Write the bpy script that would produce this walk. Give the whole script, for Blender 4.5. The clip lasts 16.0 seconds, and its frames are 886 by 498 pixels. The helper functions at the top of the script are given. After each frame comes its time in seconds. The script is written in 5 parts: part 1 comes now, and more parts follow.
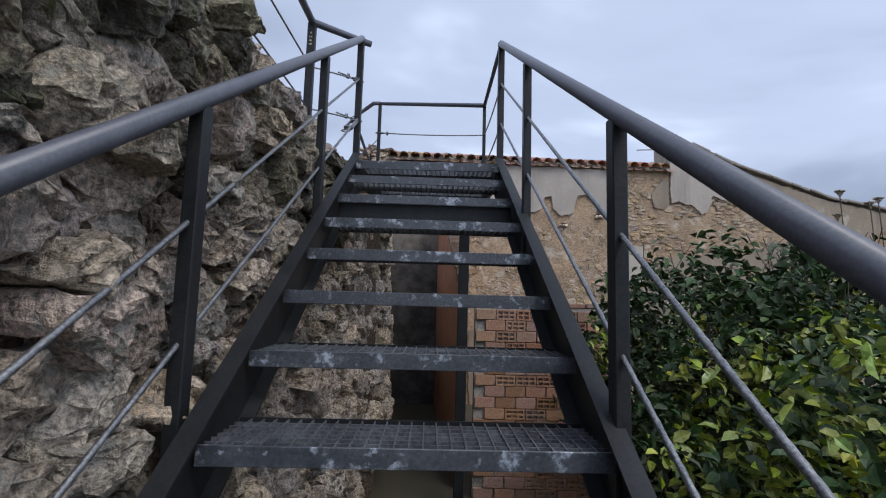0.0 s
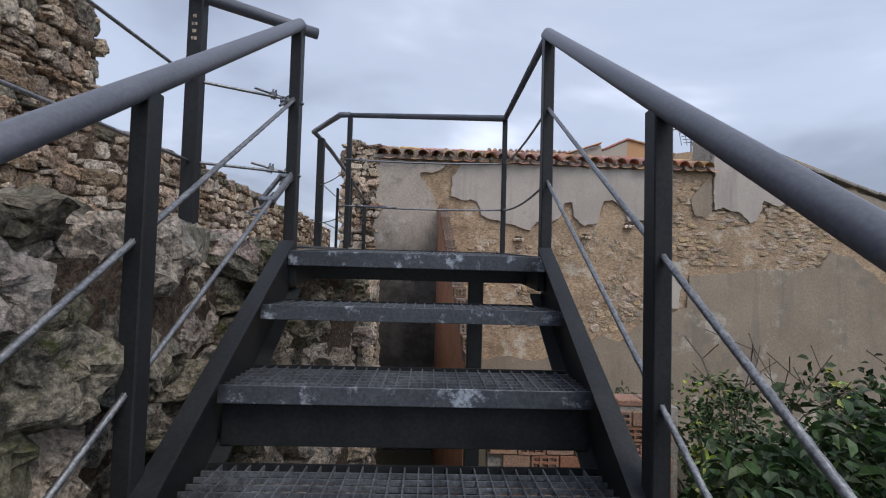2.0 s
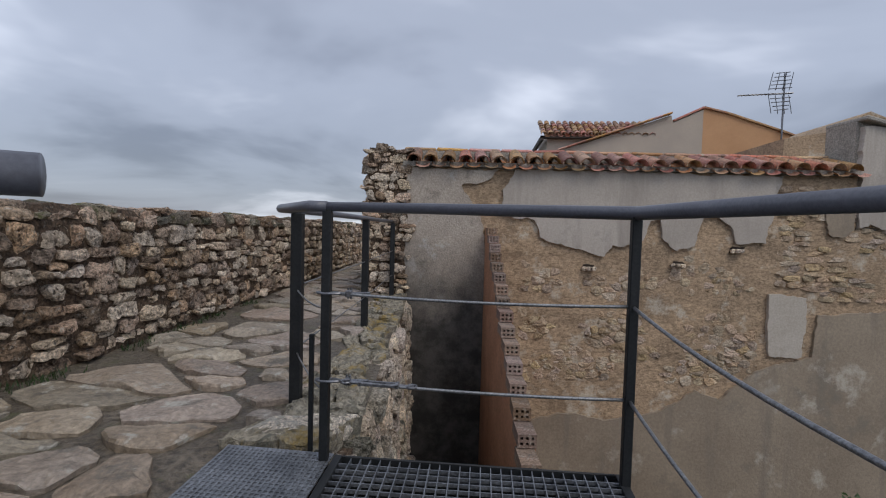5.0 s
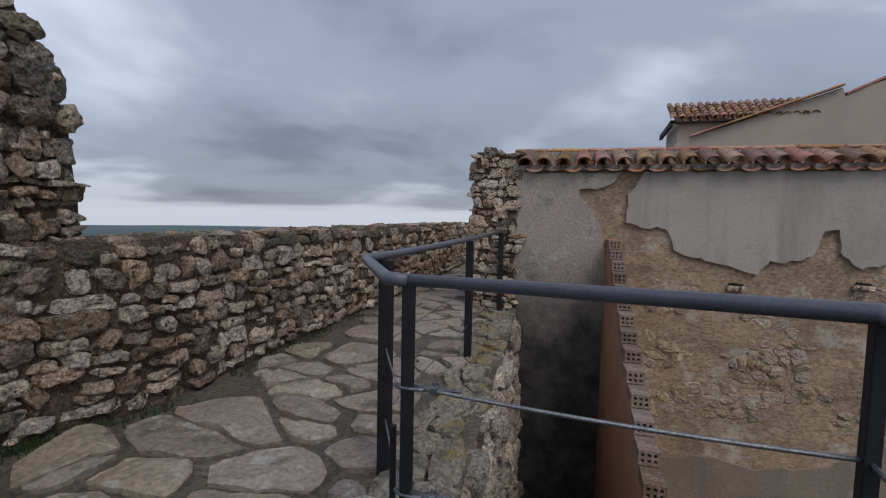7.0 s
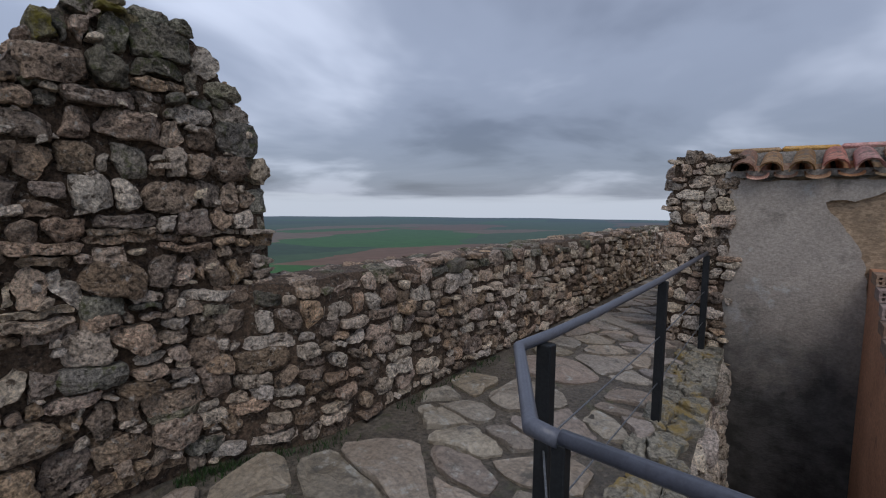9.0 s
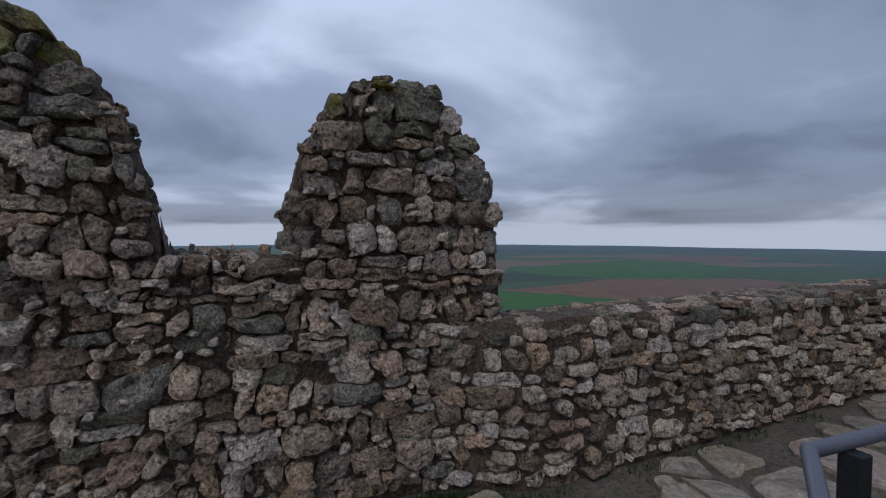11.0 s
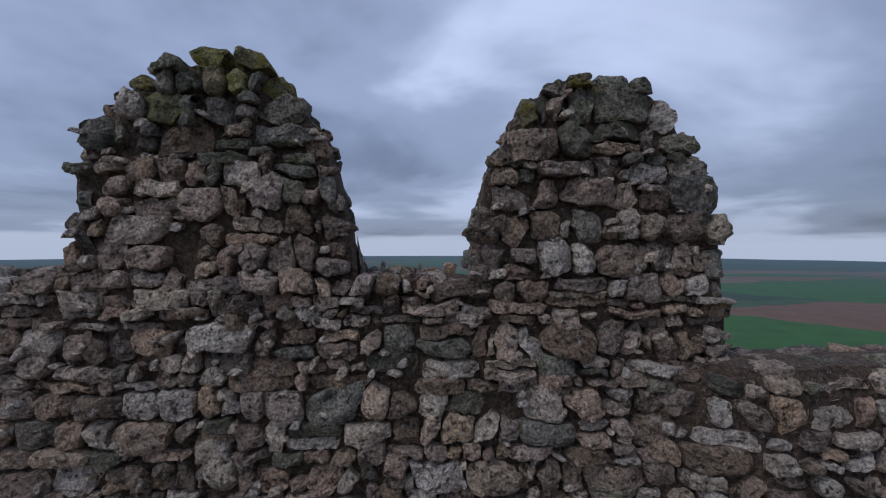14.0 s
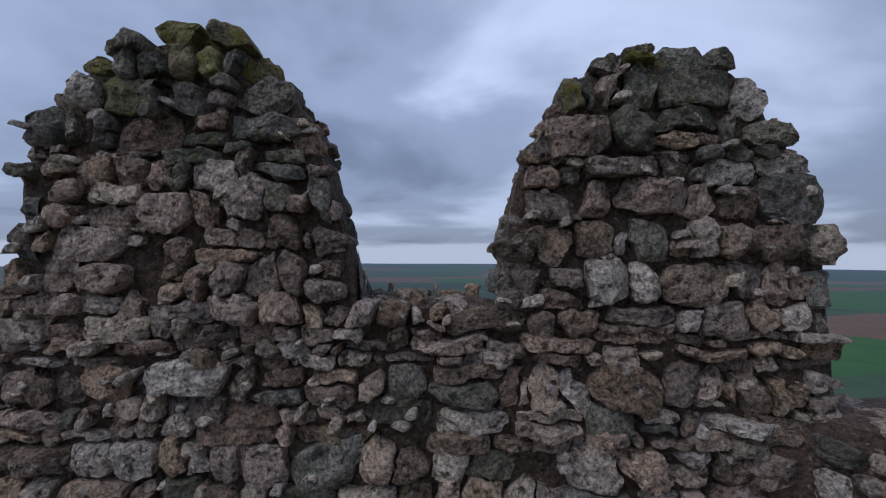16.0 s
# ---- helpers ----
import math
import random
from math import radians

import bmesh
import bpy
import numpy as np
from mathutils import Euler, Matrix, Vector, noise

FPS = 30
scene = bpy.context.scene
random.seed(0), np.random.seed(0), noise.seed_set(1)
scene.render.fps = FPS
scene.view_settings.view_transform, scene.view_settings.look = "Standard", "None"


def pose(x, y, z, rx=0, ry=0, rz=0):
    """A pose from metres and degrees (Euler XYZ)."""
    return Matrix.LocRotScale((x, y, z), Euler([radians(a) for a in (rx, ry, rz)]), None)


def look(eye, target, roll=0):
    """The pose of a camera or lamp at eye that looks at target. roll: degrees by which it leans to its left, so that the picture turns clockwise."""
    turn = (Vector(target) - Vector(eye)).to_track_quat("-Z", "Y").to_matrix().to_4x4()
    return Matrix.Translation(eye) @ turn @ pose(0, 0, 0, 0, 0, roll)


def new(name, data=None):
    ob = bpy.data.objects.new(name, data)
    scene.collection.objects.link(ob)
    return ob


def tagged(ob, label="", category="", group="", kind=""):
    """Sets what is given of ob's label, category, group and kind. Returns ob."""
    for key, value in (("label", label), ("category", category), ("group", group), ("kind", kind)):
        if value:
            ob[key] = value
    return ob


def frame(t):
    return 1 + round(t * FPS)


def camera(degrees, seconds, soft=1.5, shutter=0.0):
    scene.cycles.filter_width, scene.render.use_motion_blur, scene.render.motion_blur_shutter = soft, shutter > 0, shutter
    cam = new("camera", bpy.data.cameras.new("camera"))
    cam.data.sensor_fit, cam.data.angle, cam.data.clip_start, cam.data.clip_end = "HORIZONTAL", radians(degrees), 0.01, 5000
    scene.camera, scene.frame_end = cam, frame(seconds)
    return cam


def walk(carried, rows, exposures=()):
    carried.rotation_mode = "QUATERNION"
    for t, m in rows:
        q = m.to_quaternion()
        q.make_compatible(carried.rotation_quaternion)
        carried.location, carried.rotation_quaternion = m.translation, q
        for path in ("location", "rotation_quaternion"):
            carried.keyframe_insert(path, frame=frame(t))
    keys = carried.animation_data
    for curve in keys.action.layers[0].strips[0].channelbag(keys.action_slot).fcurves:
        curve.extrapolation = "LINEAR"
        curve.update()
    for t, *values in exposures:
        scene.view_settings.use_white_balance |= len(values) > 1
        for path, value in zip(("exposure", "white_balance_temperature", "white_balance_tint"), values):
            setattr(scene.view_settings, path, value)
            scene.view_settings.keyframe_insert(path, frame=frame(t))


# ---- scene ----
cam = camera(87.4, 16.0, soft=1.1)
METRES, EYE, TILT, LEAN, TURN = 5.5, 2.0, 0.0, 0.0, 0.0
ROWS = [
    (0.0, 0.0, 0.0, 0.0, -0.17, 6.07, -1.57),
    (0.5, 0.0023, 0.0689, 0.0364, -0.82, 4.73, -1.56),
    (1.0, 0.0033, 0.1383, 0.0857, -0.48, 3.78, -1.68),
    (1.5, -0.0074, 0.2006, 0.1334, -0.85, 3.21, -1.63),
    (2.0, -0.0058, 0.2561, 0.1691, -0.3, 2.37, -1.58),
    (2.5, -0.0188, 0.3101, 0.2022, -0.07, 1.34, -1.49),
    (3.0, -0.0125, 0.3629, 0.2411, 0.8, 0.82, -1.54),
    (3.5, -0.0203, 0.4188, 0.2726, 0.97, -0.35, -1.55),
    (6.0, -0.0233, 0.5774, 0.3726, 11.02, -3.13, -1.42),
    (6.5, -0.0246, 0.5923, 0.3791, 14.83, -3.56, -1.31),
    (7.0, -0.0324, 0.6128, 0.3921, 18.62, -4.13, -1.23),
    (7.5, -0.0325, 0.6249, 0.4089, 23.61, -4.47, -1.01),
    (8.0, -0.0363, 0.6489, 0.4166, 29.43, -5.36, -0.83),
    (8.5, -0.0388, 0.674, 0.4362, 34.94, -5.86, -0.7),
    (9.0, -0.0504, 0.6802, 0.4446, 40.97, -5.62, -0.5),
    (9.5, -0.0635, 0.6836, 0.449, 47.71, -4.84, -0.39),
    (12.0, -0.0623, 0.6869, 0.4607, 79.5, -1.22, -0.2),
    (12.5, -0.0658, 0.6864, 0.4615, 83.08, -1.06, -0.24),
    (13.0, -0.0801, 0.6829, 0.462, 85.29, -0.97, -0.28),
    (13.5, -0.099, 0.6761, 0.4643, 86.95, -1.17, -0.25),
    (14.0, -0.1136, 0.6725, 0.4638, 88.67, -0.85, -0.13),
    (14.5, -0.134, 0.6796, 0.4659, 90.56, -0.47, -0.03),
    (15.0, -0.1529, 0.6863, 0.4682, 91.81, -0.14, -0.05),
    (15.5, -0.1729, 0.6851, 0.4686, 91.97, 0.15, -0.16),
    (16.0, -0.1969, 0.6772, 0.4707, 91.65, 0.11, -0.26),
]
walk(cam, [(t, pose(0, 0, EYE, TILT, LEAN, TURN) @ pose(METRES * x, METRES * y, METRES * z, 90 + pitch, roll, yaw)) for t, x, y, z, yaw, pitch, roll in ROWS],
     exposures=[(0.0, 0.8, 6500, 10), (2.5, 0.75, 6900, 10), (3.5, 0.65, 7000, 10), (6.0, 0.2, 6800, 10), (7.0, 0.07, 6700, 10), (9.0, -0.03, 6450, 11), (12.0, -0.29, 5950, 13), (16.0, -0.2, 5850, 13)])

from mathutils import geometry

# ---- world and light ----
world = bpy.data.worlds.new("overcast_sky")
scene.world = world
world.use_nodes = True


def build_sky():
    """Overcast sky: a dim clear sky seen through a broken layer of cloud at one height."""
    nt = world.node_tree
    nt.nodes.clear()
    n = nt.nodes.new

    def math_node(op, a, b=None):
        m = n("ShaderNodeMath")
        m.operation = op
        for i, v in enumerate((a, b)):
            if v is None:
                continue
            if isinstance(v, (int, float)):
                m.inputs[i].default_value = v
            else:
                nt.links.new(v, m.inputs[i])
        return m.outputs[0]

    tc = n("ShaderNodeTexCoord")
    sep = n("ShaderNodeSeparateXYZ")
    nt.links.new(tc.outputs["Generated"], sep.inputs[0])
    up = math_node("MAXIMUM", sep.outputs[2], 0.0)
    den = math_node("ADD", up, 0.16)
    com = n("ShaderNodeCombineXYZ")
    nt.links.new(math_node("DIVIDE", sep.outputs[0], den), com.inputs[0])
    nt.links.new(math_node("DIVIDE", sep.outputs[1], den), com.inputs[1])
    big = n("ShaderNodeTexNoise")
    big.inputs["Scale"].default_value, big.inputs["Detail"].default_value = 0.55, 5.0
    big.inputs["Roughness"].default_value, big.inputs["Distortion"].default_value = 0.5, 0.35
    nt.links.new(com.outputs[0], big.inputs["Vector"])
    ramp = n("ShaderNodeValToRGB")
    ramp.color_ramp.interpolation = "EASE"
    e = ramp.color_ramp.elements
    e[0].position, e[0].color = 0.34, (0.195, 0.23, 0.318, 1)
    e[1].position, e[1].color = 0.67, (0.63, 0.70, 0.86, 1)
    mid = e.new(0.5)
    mid.color = (0.325, 0.378, 0.50, 1)
    nt.links.new(big.outputs["Fac"], ramp.inputs[0])
    # the clear strip over the far horizon
    band = n("ShaderNodeValToRGB")
    b = band.color_ramp.elements
    b[0].position, b[0].color = 0.0, (1, 1, 1, 1)
    b[1].position, b[1].color = 0.075, (0, 0, 0, 1)
    q = b.new(0.010)
    q.color = (0.9, 0.9, 0.9, 1)
    q2 = b.new(0.019)
    q2.color = (0.05, 0.05, 0.05, 1)
    wob = n("ShaderNodeTexNoise")
    wob.inputs["Scale"].default_value, wob.inputs["Detail"].default_value = 5.0, 3.0
    stretch = n("ShaderNodeMapping")
    stretch.inputs["Scale"].default_value = (1, 1, 14)
    nt.links.new(tc.outputs["Generated"], stretch.inputs[0])
    nt.links.new(stretch.outputs[0], wob.inputs["Vector"])
    nt.links.new(math_node("ADD", sep.outputs[2], math_node("MULTIPLY", math_node("SUBTRACT", wob.outputs["Fac"], 0.5), 0.03)), band.inputs[0])
    mix = n("ShaderNodeMix")
    mix.data_type = "RGBA"
    nt.links.new(band.outputs[0], mix.inputs[0])
    # the layer is thicker to look through near the horizon
    low = n("ShaderNodeMapRange")
    low.inputs[1].default_value, low.inputs[2].default_value, low.inputs[3].default_value, low.inputs[4].default_value = 0.02, 0.28, 0.72, 1.04
    nt.links.new(up, low.inputs[0])
    deep = n("ShaderNodeMix")
    deep.data_type, deep.blend_type = "RGBA", "MULTIPLY"
    deep.inputs[0].default_value = 1.0
    nt.links.new(ramp.outputs[0], deep.inputs[6])
    nt.links.new(low.outputs[0], deep.inputs[7])
    # the cloud is thinner towards the south
    side = math_node("SUBTRACT", 1.06, math_node("MULTIPLY", sep.outputs[1], 0.21))
    thin = n("ShaderNodeMix")
    thin.data_type, thin.blend_type = "RGBA", "MULTIPLY"
    thin.inputs[0].default_value = 1.0
    nt.links.new(deep.outputs[2], thin.inputs[6])
    nt.links.new(side, thin.inputs[7])
    nt.links.new(thin.outputs[2], mix.inputs[6])
    mix.inputs[7].default_value = (0.50, 0.555, 0.65, 1)
    sky = n("ShaderNodeTexSky")
    sky.sky_type, sky.sun_disc = "NISHITA", False
    sky.sun_elevation, sky.sun_rotation = radians(50), radians(120)
    bg_sky, bg_cloud, add, out = n("ShaderNodeBackground"), n("ShaderNodeBackground"), n("ShaderNodeAddShader"), n("ShaderNodeOutputWorld")
    bg_sky.inputs[1].default_value, bg_cloud.inputs[1].default_value = 0.012, 1.0
    nt.links.new(sky.outputs[0], bg_sky.inputs[0])
    nt.links.new(mix.outputs[2], bg_cloud.inputs[0])
    nt.links.new(bg_sky.outputs[0], add.inputs[0])
    nt.links.new(bg_cloud.outputs[0], add.inputs[1])
    nt.links.new(add.outputs[0], out.inputs[0])


build_sky()
sun = new("sun", bpy.data.lights.new("sun", "SUN"))
sun.data.energy, sun.data.angle, sun.data.color = 0.9, radians(25), (1.0, 0.97, 0.93)
sun.matrix_world = look((7, -4, 17), (0, 4, 2))


# ---- materials ----
def material(name, base, rough=0.85, metal=0.0, spec=0.4, scale=6.0, vary=0.3, alt=None, spots=None, spot_amount=0.5, spot_scale=3.0,
             bump=0.4, bump_dist=0.01, fine=60.0, per_object=0.0, hue=0.0, coat=0.0, stretch=1.0, streak=None, dark_below=None, pits=0.0):
    """A surface with grain and stains at two sizes, patches of a second colour (alt) and of growth or dirt (spots)."""
    m = bpy.data.materials.new(name)
    m.use_nodes = True
    nt = m.node_tree
    bsdf = nt.nodes["Principled BSDF"]
    n, link = nt.nodes.new, nt.links.new
    tc = n("ShaderNodeTexCoord")

    base_map = n("ShaderNodeMapping")
    base_map.inputs["Scale"].default_value = (1, 1, stretch)
    link(tc.outputs["Object"], base_map.inputs[0])

    def noise_node(s, detail, rough_=0.6, vec=None):
        t = n("ShaderNodeTexNoise")
        t.inputs["Scale"].default_value, t.inputs["Detail"].default_value, t.inputs["Roughness"].default_value = s, detail, rough_
        link(vec or base_map.outputs[0], t.inputs["Vector"])
        return t.outputs["Fac"]

    def ramp(fac, lo, hi):
        r = n("ShaderNodeMapRange")
        r.inputs[1].default_value, r.inputs[2].default_value = lo, hi
        link(fac, r.inputs[0])
        return r.outputs[0]

    def mix(fac, a, b, kind="MIX"):
        x = n("ShaderNodeMix")
        x.data_type, x.blend_type = "RGBA", kind
        for sock, v in ((0, fac), (6, a), (7, b)):
            if isinstance(v, (int, float)):
                x.inputs[sock].default_value = v
            elif isinstance(v, tuple):
                x.inputs[sock].default_value = (*v, 1)
            else:
                link(v, x.inputs[sock])
        return x.outputs[2]

    big, small = noise_node(scale, 4), noise_node(fine, 5, 0.7)
    col = mix(ramp(big, 0.35, 0.65), base, alt or tuple(c * 0.8 for c in base))
    dark = tuple(max(0.0, 1 - vary * 1.3) for _ in range(3))
    light = tuple(1 + vary for _ in range(3))
    col = mix(1.0, col, mix(ramp(small, 0.37, 0.63), dark, light), "MULTIPLY")
    if per_object:
        info = n("ShaderNodeObjectInfo")
        geo = n("ShaderNodeNewGeometry")
        addr = n("ShaderNodeMath")
        addr.operation = "ADD"
        link(info.outputs["Random"], addr.inputs[0])
        link(geo.outputs["Random Per Island"], addr.inputs[1])
        fr = n("ShaderNodeMath")
        fr.operation = "FRACT"
        link(addr.outputs[0], fr.inputs[0])
        hs = n("ShaderNodeHueSaturation")
        link(ramp(fr.outputs[0], 0, 1), hs.inputs["Fac"])
        val = n("ShaderNodeMapRange")
        val.inputs[3].default_value, val.inputs[4].default_value = 1 - per_object, 1 + per_object
        link(fr.outputs[0], val.inputs[0])
        wn = n("ShaderNodeTexWhiteNoise")
        wn.noise_dimensions = "1D"
        link(fr.outputs[0], wn.inputs["W"])
        hv = n("ShaderNodeMapRange")
        hv.inputs[3].default_value, hv.inputs[4].default_value = 0.5 - hue, 0.5 + hue
        link(wn.outputs["Value"], hv.inputs[0])
        sv = n("ShaderNodeMapRange")
        sv.inputs[3].default_value, sv.inputs[4].default_value = 0.7, 1.2
        link(wn.outputs["Color"], sv.inputs[0])
        hs.inputs["Fac"].default_value = 1.0
        for l in list(hs.inputs["Fac"].links):
            nt.links.remove(l)
        link(hv.outputs[0], hs.inputs["Hue"])
        link(sv.outputs[0], hs.inputs["Saturation"])
        link(val.outputs[0], hs.inputs["Value"])
        link(col, hs.inputs["Color"])
        col = hs.outputs["Color"]
    if spots:
        for i, s in enumerate(spots):
            off = n("ShaderNodeMapping")
            off.inputs["Location"].default_value = (7.3 * (i + 1), 3.1 * i, 1.7)
            link(tc.outputs["Object"], off.inputs[0])
            f = noise_node(spot_scale * (1 + 0.7 * i), 8, 0.72, off.outputs[0])
            lo = 0.66 - 0.24 * spot_amount
            col = mix(ramp(f, lo, lo + 0.09), col, s)
    if pits:
        hollow = ramp(noise_node(pits, 4, 0.6), 0.57, 0.66)
        col = mix(hollow, col, (0.25, 0.22, 0.2), "MULTIPLY")
    if streak:
        run = n("ShaderNodeMapping")
        run.inputs["Scale"].default_value = (3.2, 3.2, 0.35)
        link(tc.outputs["Object"], run.inputs[0])
        col = mix(ramp(noise_node(1.0, 6, 0.65, run.outputs[0]), 0.52, 0.72), col, streak)
    # a darker mottled colour mixed in towards the bottom, its edge wandering
    if dark_below:
        low_colour, dry, dark_z = dark_below
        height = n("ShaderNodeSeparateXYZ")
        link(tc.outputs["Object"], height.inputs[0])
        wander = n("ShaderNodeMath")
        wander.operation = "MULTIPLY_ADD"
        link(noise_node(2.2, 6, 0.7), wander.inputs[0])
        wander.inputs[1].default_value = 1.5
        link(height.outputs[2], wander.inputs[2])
        col = mix(ramp(wander.outputs[0], dry + 0.75, dark_z + 0.75), col, mix(ramp(noise_node(4.5, 7, 0.7), 0.42, 0.62), low_colour, tuple(c * 2.3 for c in low_colour)))
    link(col, bsdf.inputs["Base Color"])
    bsdf.inputs["Metallic"].default_value = metal
    bsdf.inputs["Specular IOR Level"].default_value = spec
    bsdf.inputs["Coat Weight"].default_value = coat
    rr = n("ShaderNodeMapRange")
    rr.inputs[3].default_value, rr.inputs[4].default_value = max(0.05, rough - 0.15), min(1.0, rough + 0.12)
    link(big, rr.inputs[0])
    link(rr.outputs[0], bsdf.inputs["Roughness"])
    if bump:
        med = noise_node(fine * 0.35, 6, 0.65)
        addb = n("ShaderNodeMath")
        addb.operation = "ADD"
        link(small, addb.inputs[0])
        link(med, addb.inputs[1])
        if pits:
            sink = n("ShaderNodeMath")
            sink.operation = "MULTIPLY_ADD"
            link(hollow, sink.inputs[0])
            sink.inputs[1].default_value = -0.45
            link(addb.outputs[0], sink.inputs[2])
            addb = sink
        bp = n("ShaderNodeBump")
        bp.inputs["Strength"].default_value, bp.inputs["Distance"].default_value = bump, bump_dist
        link(addb.outputs[0], bp.inputs["Height"])
        link(bp.outputs[0], bsdf.inputs["Normal"])
    return m


LICHEN, MOSS = (0.42, 0.40, 0.35), (0.10, 0.105, 0.04)
stone_mat = material("limestone_rubble", (0.53, 0.378, 0.262), 0.9, scale=9, alt=(0.37, 0.27, 0.192), vary=0.45, spots=[(0.075, 0.06, 0.045), (0.56, 0.50, 0.43)], spot_amount=0.40,
                     spot_scale=13, bump=1.0, bump_dist=0.03, fine=64, per_object=0.5, hue=0.006, pits=24)
pale_mat = material("pale_limestone_rubble", (0.74, 0.61, 0.475), 0.9, scale=9, alt=(0.60, 0.485, 0.37), vary=0.4, spots=[(0.13, 0.11, 0.09), (0.36, 0.29, 0.22)], spot_amount=0.36,
                    spot_scale=14, bump=1.0, bump_dist=0.026, fine=64, per_object=0.25, hue=0.006, pits=28)
topmoss_mat = material("yellow_mossy_stone", (0.25, 0.215, 0.09), 0.95, scale=5, alt=(0.30, 0.25, 0.13), vary=0.45, spots=[(0.055, 0.055, 0.03), (0.21, 0.175, 0.03)], spot_amount=0.6, spot_scale=6,
                       bump=1.0, bump_dist=0.022, fine=70, per_object=0.3, hue=0.02)
mossy_mat = material("mossy_limestone", (0.215, 0.195, 0.14), 0.95, scale=5, alt=(0.29, 0.25, 0.19), vary=0.5, spots=[(0.06, 0.058, 0.045), MOSS], spot_amount=0.5,
                     spot_scale=8, bump=1.0, bump_dist=0.022, fine=70, per_object=0.4, hue=0.02)
rock_mat = material("retaining_rock", (0.50, 0.415, 0.33), 0.9, scale=4, alt=(0.57, 0.47, 0.385), vary=0.5, spots=[(0.07, 0.068, 0.055), LICHEN], spot_amount=0.5,
                    spot_scale=5, bump=1.0, bump_dist=0.03, fine=60, per_object=0.35, hue=0.02)
mortar_mat = material("gritty_lime_mortar", (0.10, 0.065, 0.042), 0.95, scale=5, alt=(0.145, 0.098, 0.065), vary=0.5, spots=[(0.045, 0.037, 0.028), (0.36, 0.31, 0.25)], spot_amount=0.34, spot_scale=26, bump=1.0, bump_dist=0.03, fine=45)
paving_mat = material("wet_paving_stone", (0.26, 0.206, 0.152), 0.6, scale=2.5, alt=(0.31, 0.257, 0.20), vary=0.25, spots=[(0.12, 0.105, 0.085), LICHEN], spot_amount=0.4, spot_scale=4,
                      bump=0.7, bump_dist=0.012, fine=35, per_object=0.25, hue=0.015, spec=0.5)
walk_mat = material("wet_walkway_mortar", (0.095, 0.076, 0.055), 0.55, scale=2, alt=(0.15, 0.125, 0.096), vary=0.45, spots=[(0.08, 0.07, 0.055), (0.10, 0.10, 0.05)], spot_amount=0.4, spot_scale=2.5,
                    bump=1.0, bump_dist=0.02, fine=30, spec=0.5)
kerb_mat = material("lichened_kerb", (0.25, 0.22, 0.17), 0.8, scale=3, alt=(0.31, 0.28, 0.22), vary=0.4, spots=[(0.29, 0.205, 0.07), (0.13, 0.125, 0.10)], spot_amount=0.58, spot_scale=3.0, bump=1.0, bump_dist=0.02, fine=40)
steel_mat = material("dark_painted_steel", (0.015, 0.0165, 0.018), 0.5, scale=8, alt=(0.022, 0.0235, 0.025), vary=0.2, bump=0.08, bump_dist=0.002, fine=90, spec=0.25)
rail_mat = material("grey_painted_handrail", (0.10, 0.105, 0.125), 0.42, scale=8, alt=(0.12, 0.125, 0.15), vary=0.12, bump=0.06, bump_dist=0.002, fine=120, spec=0.5)
worn_mat = material("worn_tread_nosing", (0.05, 0.056, 0.066), 0.4, scale=10, alt=(0.075, 0.082, 0.095), vary=0.3, spots=[(0.40, 0.44, 0.50)], spot_amount=0.44, spot_scale=14, bump=0.1, bump_dist=0.002, fine=90, spec=0.6)
grate_mat = material("wet_steel_grating", (0.12, 0.128, 0.142), 0.35, metal=0.4, scale=9, alt=(0.21, 0.222, 0.24), vary=0.3, bump=0.1, bump_dist=0.002, fine=90, spec=0.6)
cable_mat = material("steel_wire_rope", (0.20, 0.205, 0.215), 0.45, metal=0.7, scale=20, alt=(0.28, 0.285, 0.29), vary=0.3, bump=0.3, bump_dist=0.002, fine=150)
fitting_mat = material("galvanised_fitting", (0.22, 0.225, 0.24), 0.4, metal=0.75, scale=20, alt=(0.14, 0.14, 0.15), vary=0.3, bump=0.2, bump_dist=0.002, fine=100)
plaster_mat = material("grey_cement_render", (0.44, 0.39, 0.34), 0.9, scale=1.2, alt=(0.375, 0.33, 0.285), vary=0.07, spots=[(0.27, 0.245, 0.215)], spot_amount=0.22, spot_scale=1.5, bump=0.35, bump_dist=0.006, fine=45, streak=(0.28, 0.245, 0.21))
adobe_mat = material("exposed_ochre_masonry", (0.41, 0.29, 0.185), 0.95, scale=1.3, alt=(0.31, 0.222, 0.145), vary=0.3, spots=[(0.24, 0.17, 0.11), (0.50, 0.43, 0.34)], spot_amount=0.42, spot_scale=1.6,
                     bump=0.6, bump_dist=0.014, fine=22, stretch=1.8)
adobe_stone_mat = material("ochre_rubble_piece", (0.44, 0.325, 0.215), 0.95, scale=3, alt=(0.35, 0.26, 0.175), vary=0.25, spots=[(0.24, 0.165, 0.10), (0.50, 0.43, 0.34)], spot_amount=0.4, spot_scale=4,
                           bump=0.9, bump_dist=0.012, fine=45, per_object=0.25, hue=0.012)
lowrender_mat = material("stained_beige_render", (0.31, 0.25, 0.185), 0.9, scale=1.0, alt=(0.24, 0.19, 0.14), vary=0.1, spots=[(0.20, 0.17, 0.135), (0.44, 0.39, 0.32)], spot_amount=0.42, spot_scale=0.9, streak=(0.19, 0.16, 0.13), bump=0.4, bump_dist=0.008, fine=30)
